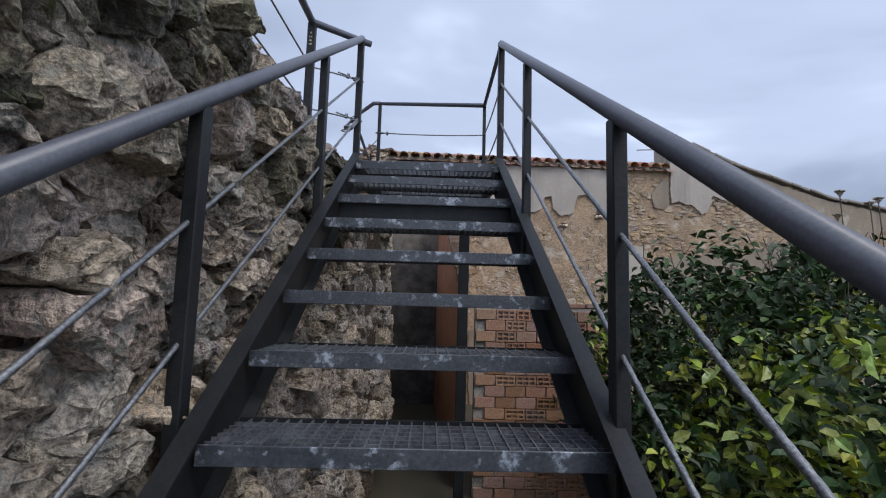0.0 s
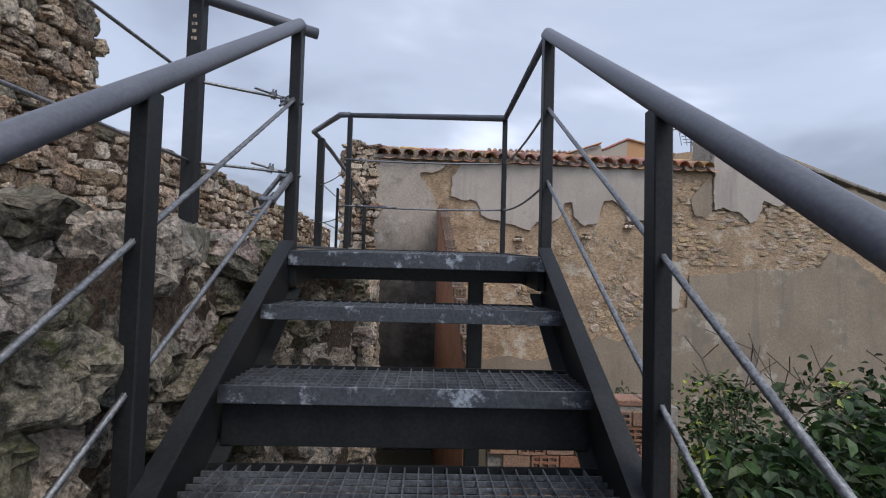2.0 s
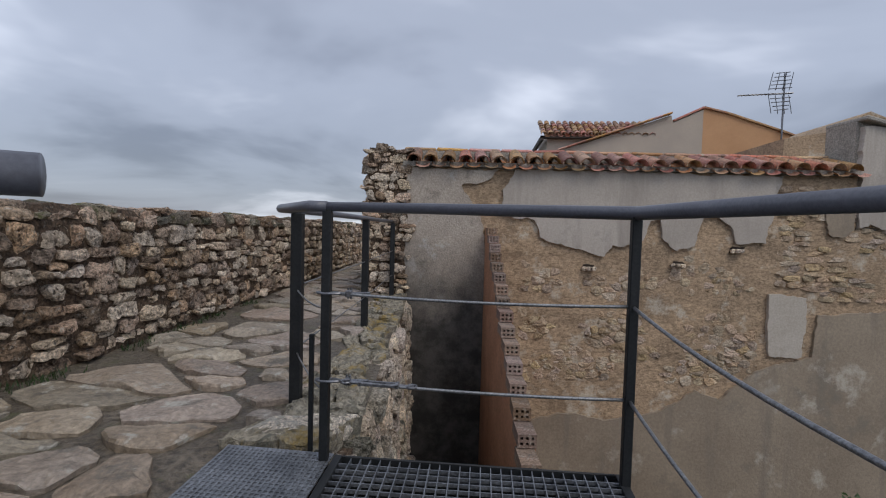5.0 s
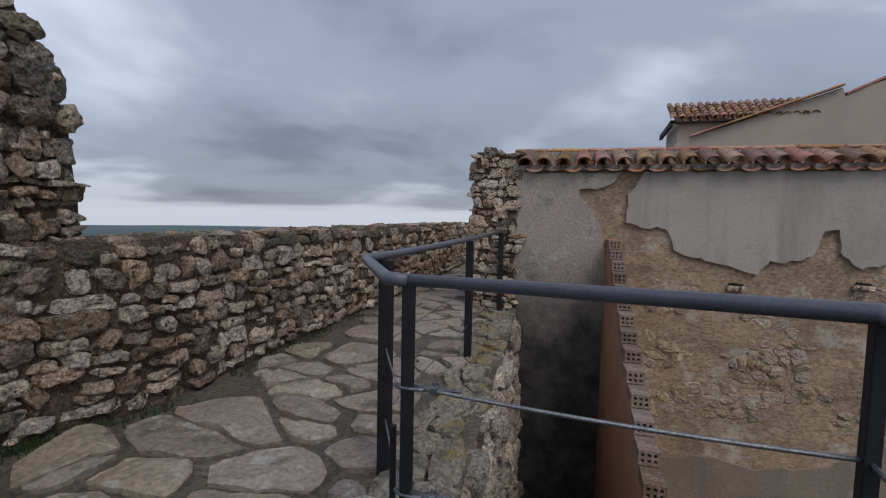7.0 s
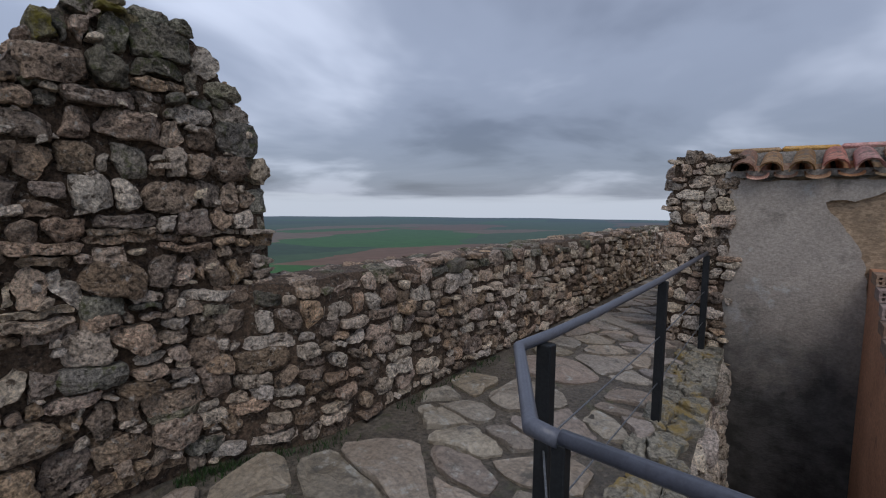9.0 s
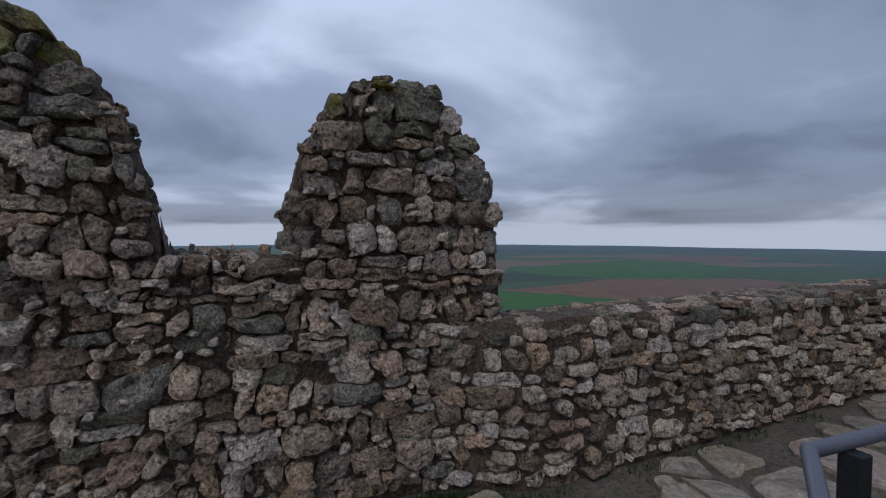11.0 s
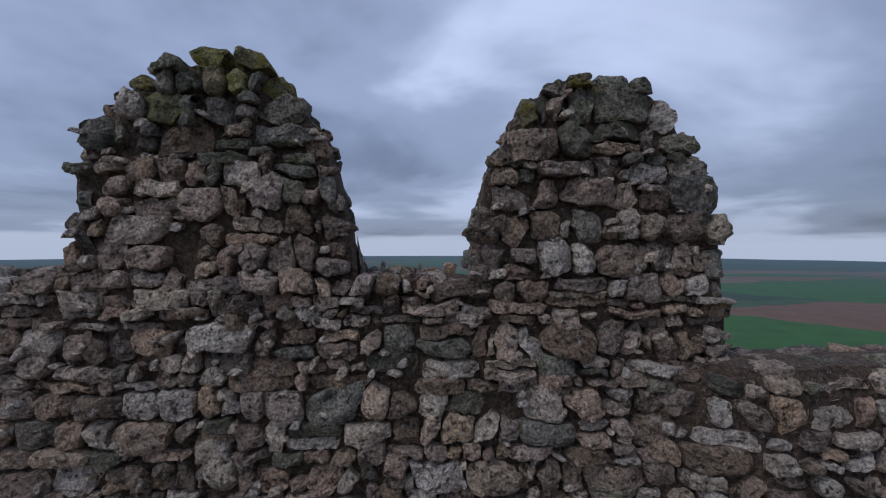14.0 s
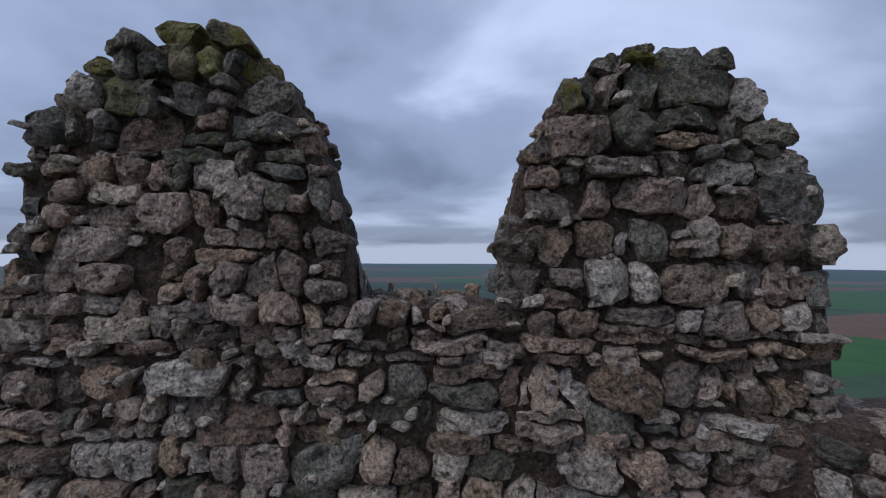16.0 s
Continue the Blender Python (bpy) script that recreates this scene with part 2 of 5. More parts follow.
low_dark_render_mat = material("grey_render_dark_low", (0.43, 0.37, 0.31), 0.85, scale=1.6, alt=(0.35, 0.30, 0.25), vary=0.16, spots=[(0.20, 0.175, 0.145), (0.46, 0.43, 0.39)], spot_amount=0.36, spot_scale=2.6, bump=0.6, bump_dist=0.012, fine=45,
                       dark_below=((0.042, 0.039, 0.036), 3.75, 2.75))
tile_mat = material("clay_roof_tile", (0.40, 0.175, 0.095), 0.85, scale=7, alt=(0.47, 0.25, 0.15), vary=0.28, spots=[(0.14, 0.105, 0.08), (0.42, 0.36, 0.27)], spot_amount=0.42, spot_scale=7, bump=0.4, bump_dist=0.006, fine=60, per_object=0.35, hue=0.03)
brick_mat = material("hollow_clay_brick", (0.36, 0.19, 0.115), 0.85, scale=5, alt=(0.29, 0.165, 0.11), vary=0.28, spots=[(0.30, 0.26, 0.21)], spot_amount=0.35, bump=0.4, bump_dist=0.004, fine=60, per_object=0.2, hue=0.01)
pale_render_mat = material("pale_beige_render", (0.47, 0.42, 0.36), 0.9, scale=2, alt=(0.42, 0.37, 0.31), vary=0.08, spots=[(0.34, 0.29, 0.235)], spot_amount=0.3, spot_scale=3, bump=0.4, bump_dist=0.008, fine=40)
dirty_brick_mat = material("weathered_hollow_brick", (0.26, 0.165, 0.12), 0.9, scale=6, alt=(0.20, 0.14, 0.11), vary=0.35, spots=[(0.12, 0.095, 0.075), (0.34, 0.29, 0.24)], spot_amount=0.45, spot_scale=7, bump=0.5, bump_dist=0.006, fine=60, per_object=0.3, hue=0.012)
bedding_mat = material("brick_bed_mortar", (0.33, 0.30, 0.26), 0.95, scale=5, vary=0.3, bump=0.6, bump_dist=0.008, fine=50)
redface_mat = material("red_clay_wall_face", (0.44, 0.215, 0.12), 0.75, scale=2.5, alt=(0.36, 0.17, 0.095), vary=0.22, spots=[(0.13, 0.07, 0.045)], spot_amount=0.25, bump=0.4, bump_dist=0.006, fine=40)
hole_shade_mat = material("painted_hole_shade", (0.03, 0.02, 0.015), 0.95, vary=0.2, bump=0)
orange_mat = material("orange_house_render", (0.52, 0.29, 0.15), 0.9, scale=1, alt=(0.47, 0.255, 0.13), vary=0.04, bump=0.2, bump_dist=0.005, fine=30)
palewall_mat = material("pale_gable_render", (0.43, 0.36, 0.295), 0.9, scale=0.8, alt=(0.37, 0.315, 0.265), vary=0.06, spots=[(0.28, 0.255, 0.23)], spot_amount=0.3, spot_scale=1, bump=0.2, bump_dist=0.005, fine=30)
wood_mat = material("dark_weathered_wood", (0.07, 0.055, 0.045), 0.8, scale=6, vary=0.3, bump=0.3, bump_dist=0.004, fine=40)
leaf_mat = material("glossy_green_leaf", (0.03, 0.057, 0.017), 0.5, scale=3, alt=(0.04, 0.072, 0.021), vary=0.2, bump=0.0, per_object=0.45, hue=0.03, spec=0.3)
yellow_leaf_mat = material("yellow_green_leaf", (0.31, 0.345, 0.045), 0.45, scale=3, alt=(0.21, 0.28, 0.045), vary=0.2, bump=0.0, per_object=0.35, hue=0.03, spec=0.5)
bark_mat = material("shrub_bark", (0.10, 0.08, 0.06), 0.9, scale=8, vary=0.35, bump=0.6, bump_dist=0.006, fine=60)


# ---- building helpers ----
def part(name, bm, mat, parent=None, label="", smooth=False, kind=""):
    me = bpy.data.meshes.new(name)
    bm.to_mesh(me)
    bm.free()
    me.materials.append(mat)
    if smooth:
        me.polygons.foreach_set("use_smooth", [True] * len(me.polygons))
    ob = new(name, me)
    if parent:
        ob.parent = parent
    return tagged(ob, label, kind=kind)


def raw(name, verts, faces, mat, parent=None, smooth=False, label="", kind=""):
    me = bpy.data.meshes.new(name)
    me.from_pydata(verts, [], faces)
    me.materials.append(mat)
    if smooth:
        me.polygons.foreach_set("use_smooth", [True] * len(me.polygons))
    ob = new(name, me)
    if parent:
        ob.parent = parent
    return tagged(ob, label, kind=kind)


def box(bm, x0, x1, y0, y1, z0, z1, m=None, bevel=0.0):
    t = bmesh.new()
    bmesh.ops.create_cube(t, size=1.0)
    bmesh.ops.transform(t, matrix=Matrix.Translation(((x0 + x1) / 2, (y0 + y1) / 2, (z0 + z1) / 2)) @ Matrix.Diagonal((x1 - x0, y1 - y0, z1 - z0, 1)), verts=t.verts)
    if bevel:
        bmesh.ops.bevel(t, geom=t.edges[:], offset=bevel, segments=1, affect="EDGES")
    if m:
        bmesh.ops.transform(t, matrix=m, verts=t.verts)
    tmp = bpy.data.meshes.new("tmp")
    t.to_mesh(tmp)
    t.free()
    bm.from_mesh(tmp)
    bpy.data.meshes.remove(tmp)


def tube(bm, pts, r, sides=8, cap=True):
    """A round bar along a polyline, mitred at the bends."""
    pts = [Vector(p) for p in pts]
    rings = []
    side = None
    for i, p in enumerate(pts):
        a = (p - pts[i - 1]).normalized() if i else (pts[1] - p).normalized()
        b = (pts[i + 1] - p).normalized() if i < len(pts) - 1 else a
        d = (a + b).normalized()
        if side is None:
            side = d.cross(Vector((0, 0, 1)))
            if side.length < 0.1:
                side = d.cross(Vector((1, 0, 0)))
        side = (side - d * side.dot(d)).normalized()
        up = d.cross(side)
        k = 1 / max(0.5, a.dot(d))
        rings.append([bm.verts.new(p + (side * math.cos(2 * math.pi * j / sides) + up * math.sin(2 * math.pi * j / sides)) * r * (k if 0 < i < len(pts) - 1 else 1)) for j in range(sides)])
    for a, b in zip(rings, rings[1:]):
        for j in range(sides):
            bm.faces.new((a[j], a[(j + 1) % sides], b[(j + 1) % sides], b[j]))
    if cap:
        bm.faces.new(rings[0][::-1])
        bm.faces.new(rings[-1])


def ragged(pts, step, amp, seed):
    """Subdivide a closed outline and make it uneven."""
    out = []
    for i, a in enumerate(pts):
        b = pts[(i + 1) % len(pts)]
        k = max(1, int(math.dist(a, b) / step))
        for j in range(k):
            t = j / k
            p = Vector((a[0] + (b[0] - a[0]) * t, a[1] + (b[1] - a[1]) * t, seed))
            q = noise.noise_vector(p * 5.3) * amp + noise.noise_vector(p * 14) * amp * 0.6 + noise.noise_vector(p * 37) * amp * 0.45
            out.append((p.x + q.x, p.y + q.y))
    return out


def slab(bm, outline, place, d0, d1):
    """A flat piece with that outline (u, v), between the depths d0 (back) and d1 (front)."""
    k = len(outline)
    pts, _, tris, *_ = geometry.delaunay_2d_cdt([Vector(p) for p in outline], [(i, (i + 1) % k) for i in range(k)], [], 1, 1e-5)
    back, front = [bm.verts.new(place(p.x, p.y, d0)) for p in pts], [bm.verts.new(place(p.x, p.y, d1)) for p in pts]
    count = {}
    for t in tris:
        bm.faces.new([front[i] for i in t])
        bm.faces.new([back[i] for i in t][::-1])
        for i in range(3):
            e = (t[i], t[(i + 1) % 3])
            count[e] = count.get(e, 0) + 1
    for a, b in count:
        if (b, a) not in count:
            bm.faces.new((front[a], back[a], back[b], front[b]))
    bmesh.ops.recalc_face_normals(bm, faces=bm.faces[:])


# ---- rubble masonry ----
def clip(poly, nx, ny, c):
    out = []
    for i, p in enumerate(poly):
        q = poly[(i + 1) % len(poly)]
        dp, dq = p[0] * nx + p[1] * ny - c, q[0] * nx + q[1] * ny - c
        if dp <= 0:
            out.append(p)
        if dp * dq < 0:
            t = dp / (dp - dq)
            out.append((p[0] + (q[0] - p[0]) * t, p[1] + (q[1] - p[1]) * t))
    return out


def cells(u0, u1, v0, v1, pu, pv, rng, inside=None, drop=0.16, jitter=0.34, split=0.25, trim=None):
    """Rubble layout: irregular cells in rough courses. Returns (centre, outline, at_edge)."""
    k = pv / pu
    pts = []
    rows = int((v1 - v0) / pv) + 3
    for r in range(-1, rows):
        v = v0 + (r + 0.5) * pv
        u = u0 - pu + (r % 2) * pu * 0.5 + rng.uniform(-0.3, 0.3) * pu
        while u < u1 + pu:
            w = pu * rng.uniform(0.55, 1.75)
            if rng.random() > drop:
                pts.append(((u + w / 2) * k, v + rng.uniform(-jitter, jitter) * pv))
            u += w
    arr = np.array(pts)
    out = []
    for i, p in enumerate(pts):
        pu_, pv_ = p[0] / k, p[1]
        if not (u0 <= pu_ <= u1 and v0 <= pv_ <= v1) or (inside and not inside(pu_, pv_)):
            continue
        d = np.hypot(arr[:, 0] - p[0], arr[:, 1] - p[1])
        near = np.argsort(d)[1:17]
        R = pv * 1.5
        if inside and any(not inside(pu_ + a * pu * 0.8, pv_ + b * pv) for a, b in ((1, 0), (-1, 0), (0, 1))):
            R = pv * 1.0
        poly = [(p[0] - R, p[1] - R), (p[0] + R, p[1] - R), (p[0] + R, p[1] + R), (p[0] - R, p[1] + R)]
        edge = False
        for j in near:
            q = pts[j]
            nx, ny = q[0] - p[0], q[1] - p[1]
            poly = clip(poly, nx, ny, (q[0] ** 2 + q[1] ** 2 - p[0] ** 2 - p[1] ** 2) / 2)
            if d[j] < pv * 1.6 and not (v0 <= q[1]) is False and (q[1] > v1 or (inside and not inside(q[0] / k, q[1]))):
                edge = True
        for nx, ny, c in ((-1, 0, -u0 * k), (1, 0, u1 * k), (0, -1, -v0), (0, 1, v1)):
            poly = clip(poly, nx, ny, c)
        if len(poly) < 3:
            continue
        pieces = [poly]
        if rng.random() < split:
            a = rng.gauss(math.pi / 2, 0.5) if rng.random() < 0.6 else rng.uniform(0, 3.14)
            nx, ny = math.cos(a), math.sin(a)
            c = p[0] * nx + p[1] * ny + rng.uniform(-0.22, 0.22) * pv
            pieces = [q for q in (clip(poly, nx, ny, c), clip(poly, -nx, -ny, -c)) if len(q) > 2]
        if trim:
            snug = []
            for q in pieces:
                mu, mv = sum(a for a, b in q) / len(q), sum(b for a, b in q) / len(q)
                r = []
                for a, b in q:
                    t = 1.0
                    while t > 0.3 and not trim((mu + (a - mu) * t) / k, mv + (b - mv) * t):
                        t -= 0.1
                    r.append((mu + (a - mu) * t, mv + (b - mv) * t))
                if abs(sum(r[i - 1][0] * r[i][1] - r[i][0] * r[i - 1][1] for i in range(len(r)))) / 2 > 0.36 * pv * pv:
                    snug.append(r)
            pieces = snug
        for q in pieces:
            ctr = (sum(a for a, b in q) / len(q) / k, sum(b for a, b in q) / len(q))
            if inside is None or inside(*ctr):
                out.append((ctr, [(a / k, b) for a, b in q], edge))
    return out


def courses(u0, u1, v0, v1, rng, height=(0.05, 0.075, 0.1, 0.14), width=(0.06, 0.31), inside=None, gap=0.012, bare=0.015, wave=0.05):
    """Rubble laid in wavering courses of uneven blocks, some of them doubled or left to the mortar. As cells()."""
    out = []
    v = v0
    lines = []
    while v < v1 + 0.1:
        lines.append(v)
        v += rng.choice(height) * rng.uniform(0.85, 1.15)
    shift = rng.uniform(0, 50)

    def level(k, u):
        return lines[k] + wave * noise.noise(Vector((u * 2.1, k * 0.37 + shift, 1))) + 0.4 * wave * noise.noise(Vector((u * 7, k * 1.7 + shift, 4)))

    def block(a, b, lo, hi, lean):
        w, h = b - a, hi - lo
        c = [rng.choice((0.06, 0.16, 0.3, 0.46)) * rng.uniform(0.7, 1.2) for _ in range(8)]
        e = [rng.uniform(-0.17, 0.17) for _ in range(4)]
        pts = [(a + c[0] * h, lo + e[0] * h * 0.5), (b - c[1] * h, lo + e[1] * h * 0.5), (b, lo + c[2] * h), (b + e[2] * h * 0.4, hi - c[3] * h), (b - c[4] * h, hi + e[3] * h * 0.6),
               (a + c[5] * h, hi + e[0] * h * 0.6), (a + e[1] * h * 0.4, hi - c[6] * h), (a, lo + c[7] * h)]
        m = (lo + hi) / 2
        return [(x + (y - m) * lean, y) for x, y in pts]

    for k in range(len(lines) - 1):
        u = u0 - rng.uniform(0, 0.2)
        tall = lines[k + 1] - lines[k]
        while u < u1:
            w = rng.uniform(*width) if rng.random() < 0.6 else rng.uniform(width[0], sum(width) / 2)
            w = max(w, tall * 0.7)
            a, b, mid = u, u + w, u + w / 2
            u = b
            if rng.random() < bare:
                continue
            lo, hi = level(k, mid) + gap / 2, level(k + 1, mid) - gap / 2
            if hi - lo < 0.02:
                continue
            a, b = a + gap * rng.uniform(0.2, 0.7), b - gap * rng.uniform(0.2, 0.7)
            lean = rng.uniform(-0.35, 0.35)
            if rng.random() < 0.16 and hi - lo > 0.07:
                cut = lo + (hi - lo) * rng.uniform(0.35, 0.65)
                polys = [block(a, b, lo, cut - 0.006, 0), block(a + rng.uniform(0, 0.03), b, cut + 0.006, hi, 0)]
            elif rng.random() < 0.14:
                cut = a + (b - a) * rng.uniform(0.55, 0.8)
                polys = [block(a, cut - 0.008, lo, hi, lean), block(cut + 0.004, b, lo + (hi - lo) * 0.1, lo + (hi - lo) * 0.65, -lean)]
            else:
                up = rng.uniform(-0.016, 0.022)
                polys = [block(a, b, lo - max(0, up), hi + up, lean)]
            for q in polys:
                c = (sum(p[0] for p in q) / 8, sum(p[1] for p in q) / 8)
                if not (u0 <= c[0] <= u1 and v0 <= c[1] <= v1):
                    continue
                if inside:
                    if not inside(*c):
                        continue
                    fit = []
                    for x, y in q:
                        t = 1.0
                        while t > 0.3 and not inside(c[0] + (x - c[0]) * t, c[1] + (y - c[1]) * t):
                            t -= 0.06
                        fit.append((c[0] + (x - c[0]) * t, c[1] + (y - c[1]) * t))
                    q = fit
                    if max(p[0] for p in q) - min(p[0] for p in q) < 0.03 or max(p[1] for p in q) - min(p[1] for p in q) < 0.022:
                        continue
                out.append((c, q, False))
    return out


def stone_data(centre, poly, place, rng, gap=0.012, back=0.08, proud=0.03, rough=0.012, n=20, warp=0.02):
    """One rubble stone: uneven outline that fits its neighbours, face broken into chipped planes. place(u, v, d) gives the world point."""
    per = [math.dist(poly[i], poly[(i + 1) % len(poly)]) for i in range(len(poly))]
    total = sum(per)
    ring = []
    seg, acc = 0, 0.0
    for j in range(n):
        s = total * j / n
        while acc + per[seg] < s:
            acc += per[seg]
            seg += 1
        t = (s - acc) / max(per[seg], 1e-6)
        a, b = poly[seg], poly[(seg + 1) % len(poly)]
        u, v = a[0] + (b[0] - a[0]) * t, a[1] + (b[1] - a[1]) * t
        w = noise.noise_vector(Vector((u, v, 0.5)) * 8) + 0.5 * noise.noise_vector(Vector((u, v, 4.5)) * 21)
        ring.append((u + w.x * warp, v + w.y * warp))
    ring = [((ring[j - 1][0] + 6 * ring[j][0] + ring[(j + 1) % n][0]) / 8, (ring[j - 1][1] + 6 * ring[j][1] + ring[(j + 1) % n][1]) / 8) for j in range(n)]
    cu, cv = sum(p[0] for p in ring) / n, sum(p[1] for p in ring) / n
    size = math.sqrt(max(1e-4, abs(sum(ring[j - 1][0] * ring[j][1] - ring[j][0] * ring[j - 1][1] for j in range(n)) / 2)))
    shrink = max(0.5, 1 - 2 * gap * rng.uniform(0.5, 1.8) / size)
    off = Vector((rng.uniform(0, 90), rng.uniform(0, 90), rng.uniform(0, 90)))
    h = proud * rng.choice((0.35, 0.7, 1.0, 1.2, 1.7)) * rng.uniform(0.8, 1.2)
    planes = [(rng.uniform(-0.13, 0.13), rng.uniform(-0.16, 0.1), h)]
    for k in range(4):
        ang, m = rng.uniform(0, 6.28), rng.uniform(0.25, 1.0)
        planes.append((math.cos(ang) * m, math.sin(ang) * m, h + m * size * rng.uniform(0.16, 0.5)))
    verts, faces = [], []
    for s, d in ((0.97, -back), (1.0, 0.45), (0.95, 0.93), (0.78, 1.0), (0.52, 1.0), (0.25, 1.0)):
        for u, v in ring:
            du, dv = (u - cu) * shrink * s, (v - cv) * shrink * s
            p = off + Vector((du, dv, max(d, 0) * 0.05))
            q, q2 = noise.noise_vector(p * 14), noise.noise_vector(p * 38)
            if d < 0:
                verts.append(place(cu + du, cv + dv, d))
                continue
            top = max(-0.01, min(A * du + B * dv + C for A, B, C in planes)) * d
            verts.append(place(cu + du + (q.x + 1.1 * q2.x) * rough * 0.75, cv + dv + (q.y + 1.1 * q2.y) * rough * 0.75, top + (q.z + 0.8 * q2.z) * rough))
    verts.append(place(cu, cv, min(p[2] for p in planes) + noise.noise(off) * rough))
    for r in range(5):
        for j in range(n):
            a, b = r * n + j, r * n + (j + 1) % n
            faces.append((a, b, b + n, a + n))
    faces += [(5 * n + j, 5 * n + (j + 1) % n, 6 * n) for j in range(n)]
    return verts, faces


def stones(parent, layout, place, rng, mat_for, limit=300, name="stone", near=None, **kw):
    """Lay the stones of one wall: each a part; past the limit the farther ones are joined."""
    if near and len(layout) > limit:
        layout = sorted(layout, key=lambda c: near(*c[0]))
    rest = {}
    edge_back = kw.pop("edge_back", None)
    for i, (c, poly, edge) in enumerate(layout):
        k2 = dict(kw)
        if edge and edge_back:
            k2["back"] = edge_back
        v, f = stone_data(c, poly, place, rng, **k2)
        mat = mat_for(*c, rng)
        if i < limit:
            raw(name, v, f, mat, parent)
        else:
            V, F = rest.setdefault(mat.name, ([], [], mat))[:2]
            o = len(V)
            V += v
            F += [tuple(o + a for a in g) for g in f]
    for V, F, mat in rest.values():
        raw("rubble_mass", V, F, mat, parent, kind="stuff")


def uneven_sheet(name, u0, u1, v0, v1, step, place, amp, mat, parent=None, hole=None, kind="", depth=0.0, scale=4.0):
    """A subdivided face with uneven relief."""
    nu, nv = max(1, int((u1 - u0) / step)), max(1, int((v1 - v0) / step))
    verts, faces = [], []
    for j in range(nv + 1):
        for i in range(nu + 1):
            u, v = u0 + (u1 - u0) * i / nu, v0 + (v1 - v0) * j / nv
            p = Vector((u, v, 3.3))
            verts.append(place(u, v, depth + amp * (noise.noise(p * scale) + 0.5 * noise.noise(p * scale * 3))))
    for j in range(nv):
        for i in range(nu):
            a = j * (nu + 1) + i
            faces.append((a, a + 1, a + nu + 2, a + nu + 1))
    return raw(name, verts, faces, mat, parent, kind=kind)


# ---- the plan, in metres ----
DECK, FRONT, BACK, LEFT, RIGHT = 2.985, 3.305, 4.62, -0.655, 0.398
RISE, GOING, STEPS = 0.1937, 0.3025, 15
RAIL, RAIL_B = 3.953, 3.972
WALK = 3.03


def house_y(x):
    return 8.78 + 0.06 * (x + 1.0)


def edge_x(y):
    """The walkway's open edge along the garden side."""
    return -0.76 if y < 4.7 else -0.6 - 0.115 * (y - 5.0) if y > 5.0 else -0.76 + 0.533 * (y - 4.7)


def parapet_x(y):
    """The low parapet leaves the battlement flush and comes forward of it."""
    t = min(1.0, max(0.0, (y - 4.72) / 0.6))
    return -2.80 + 0.205 * t * t * (3 - 2 * t) - 0.07 * max(0.0, y - 5.3)


def floor_left(y):
    """Where the walkway meets the wall."""
    return -2.84 if y < 4.75 else parapet_x(y) - 0.04


def face_x(d):
    """A wall face square to x: u along y, v up, d outwards."""
    return lambda u, v, o: (d + o, u, v)


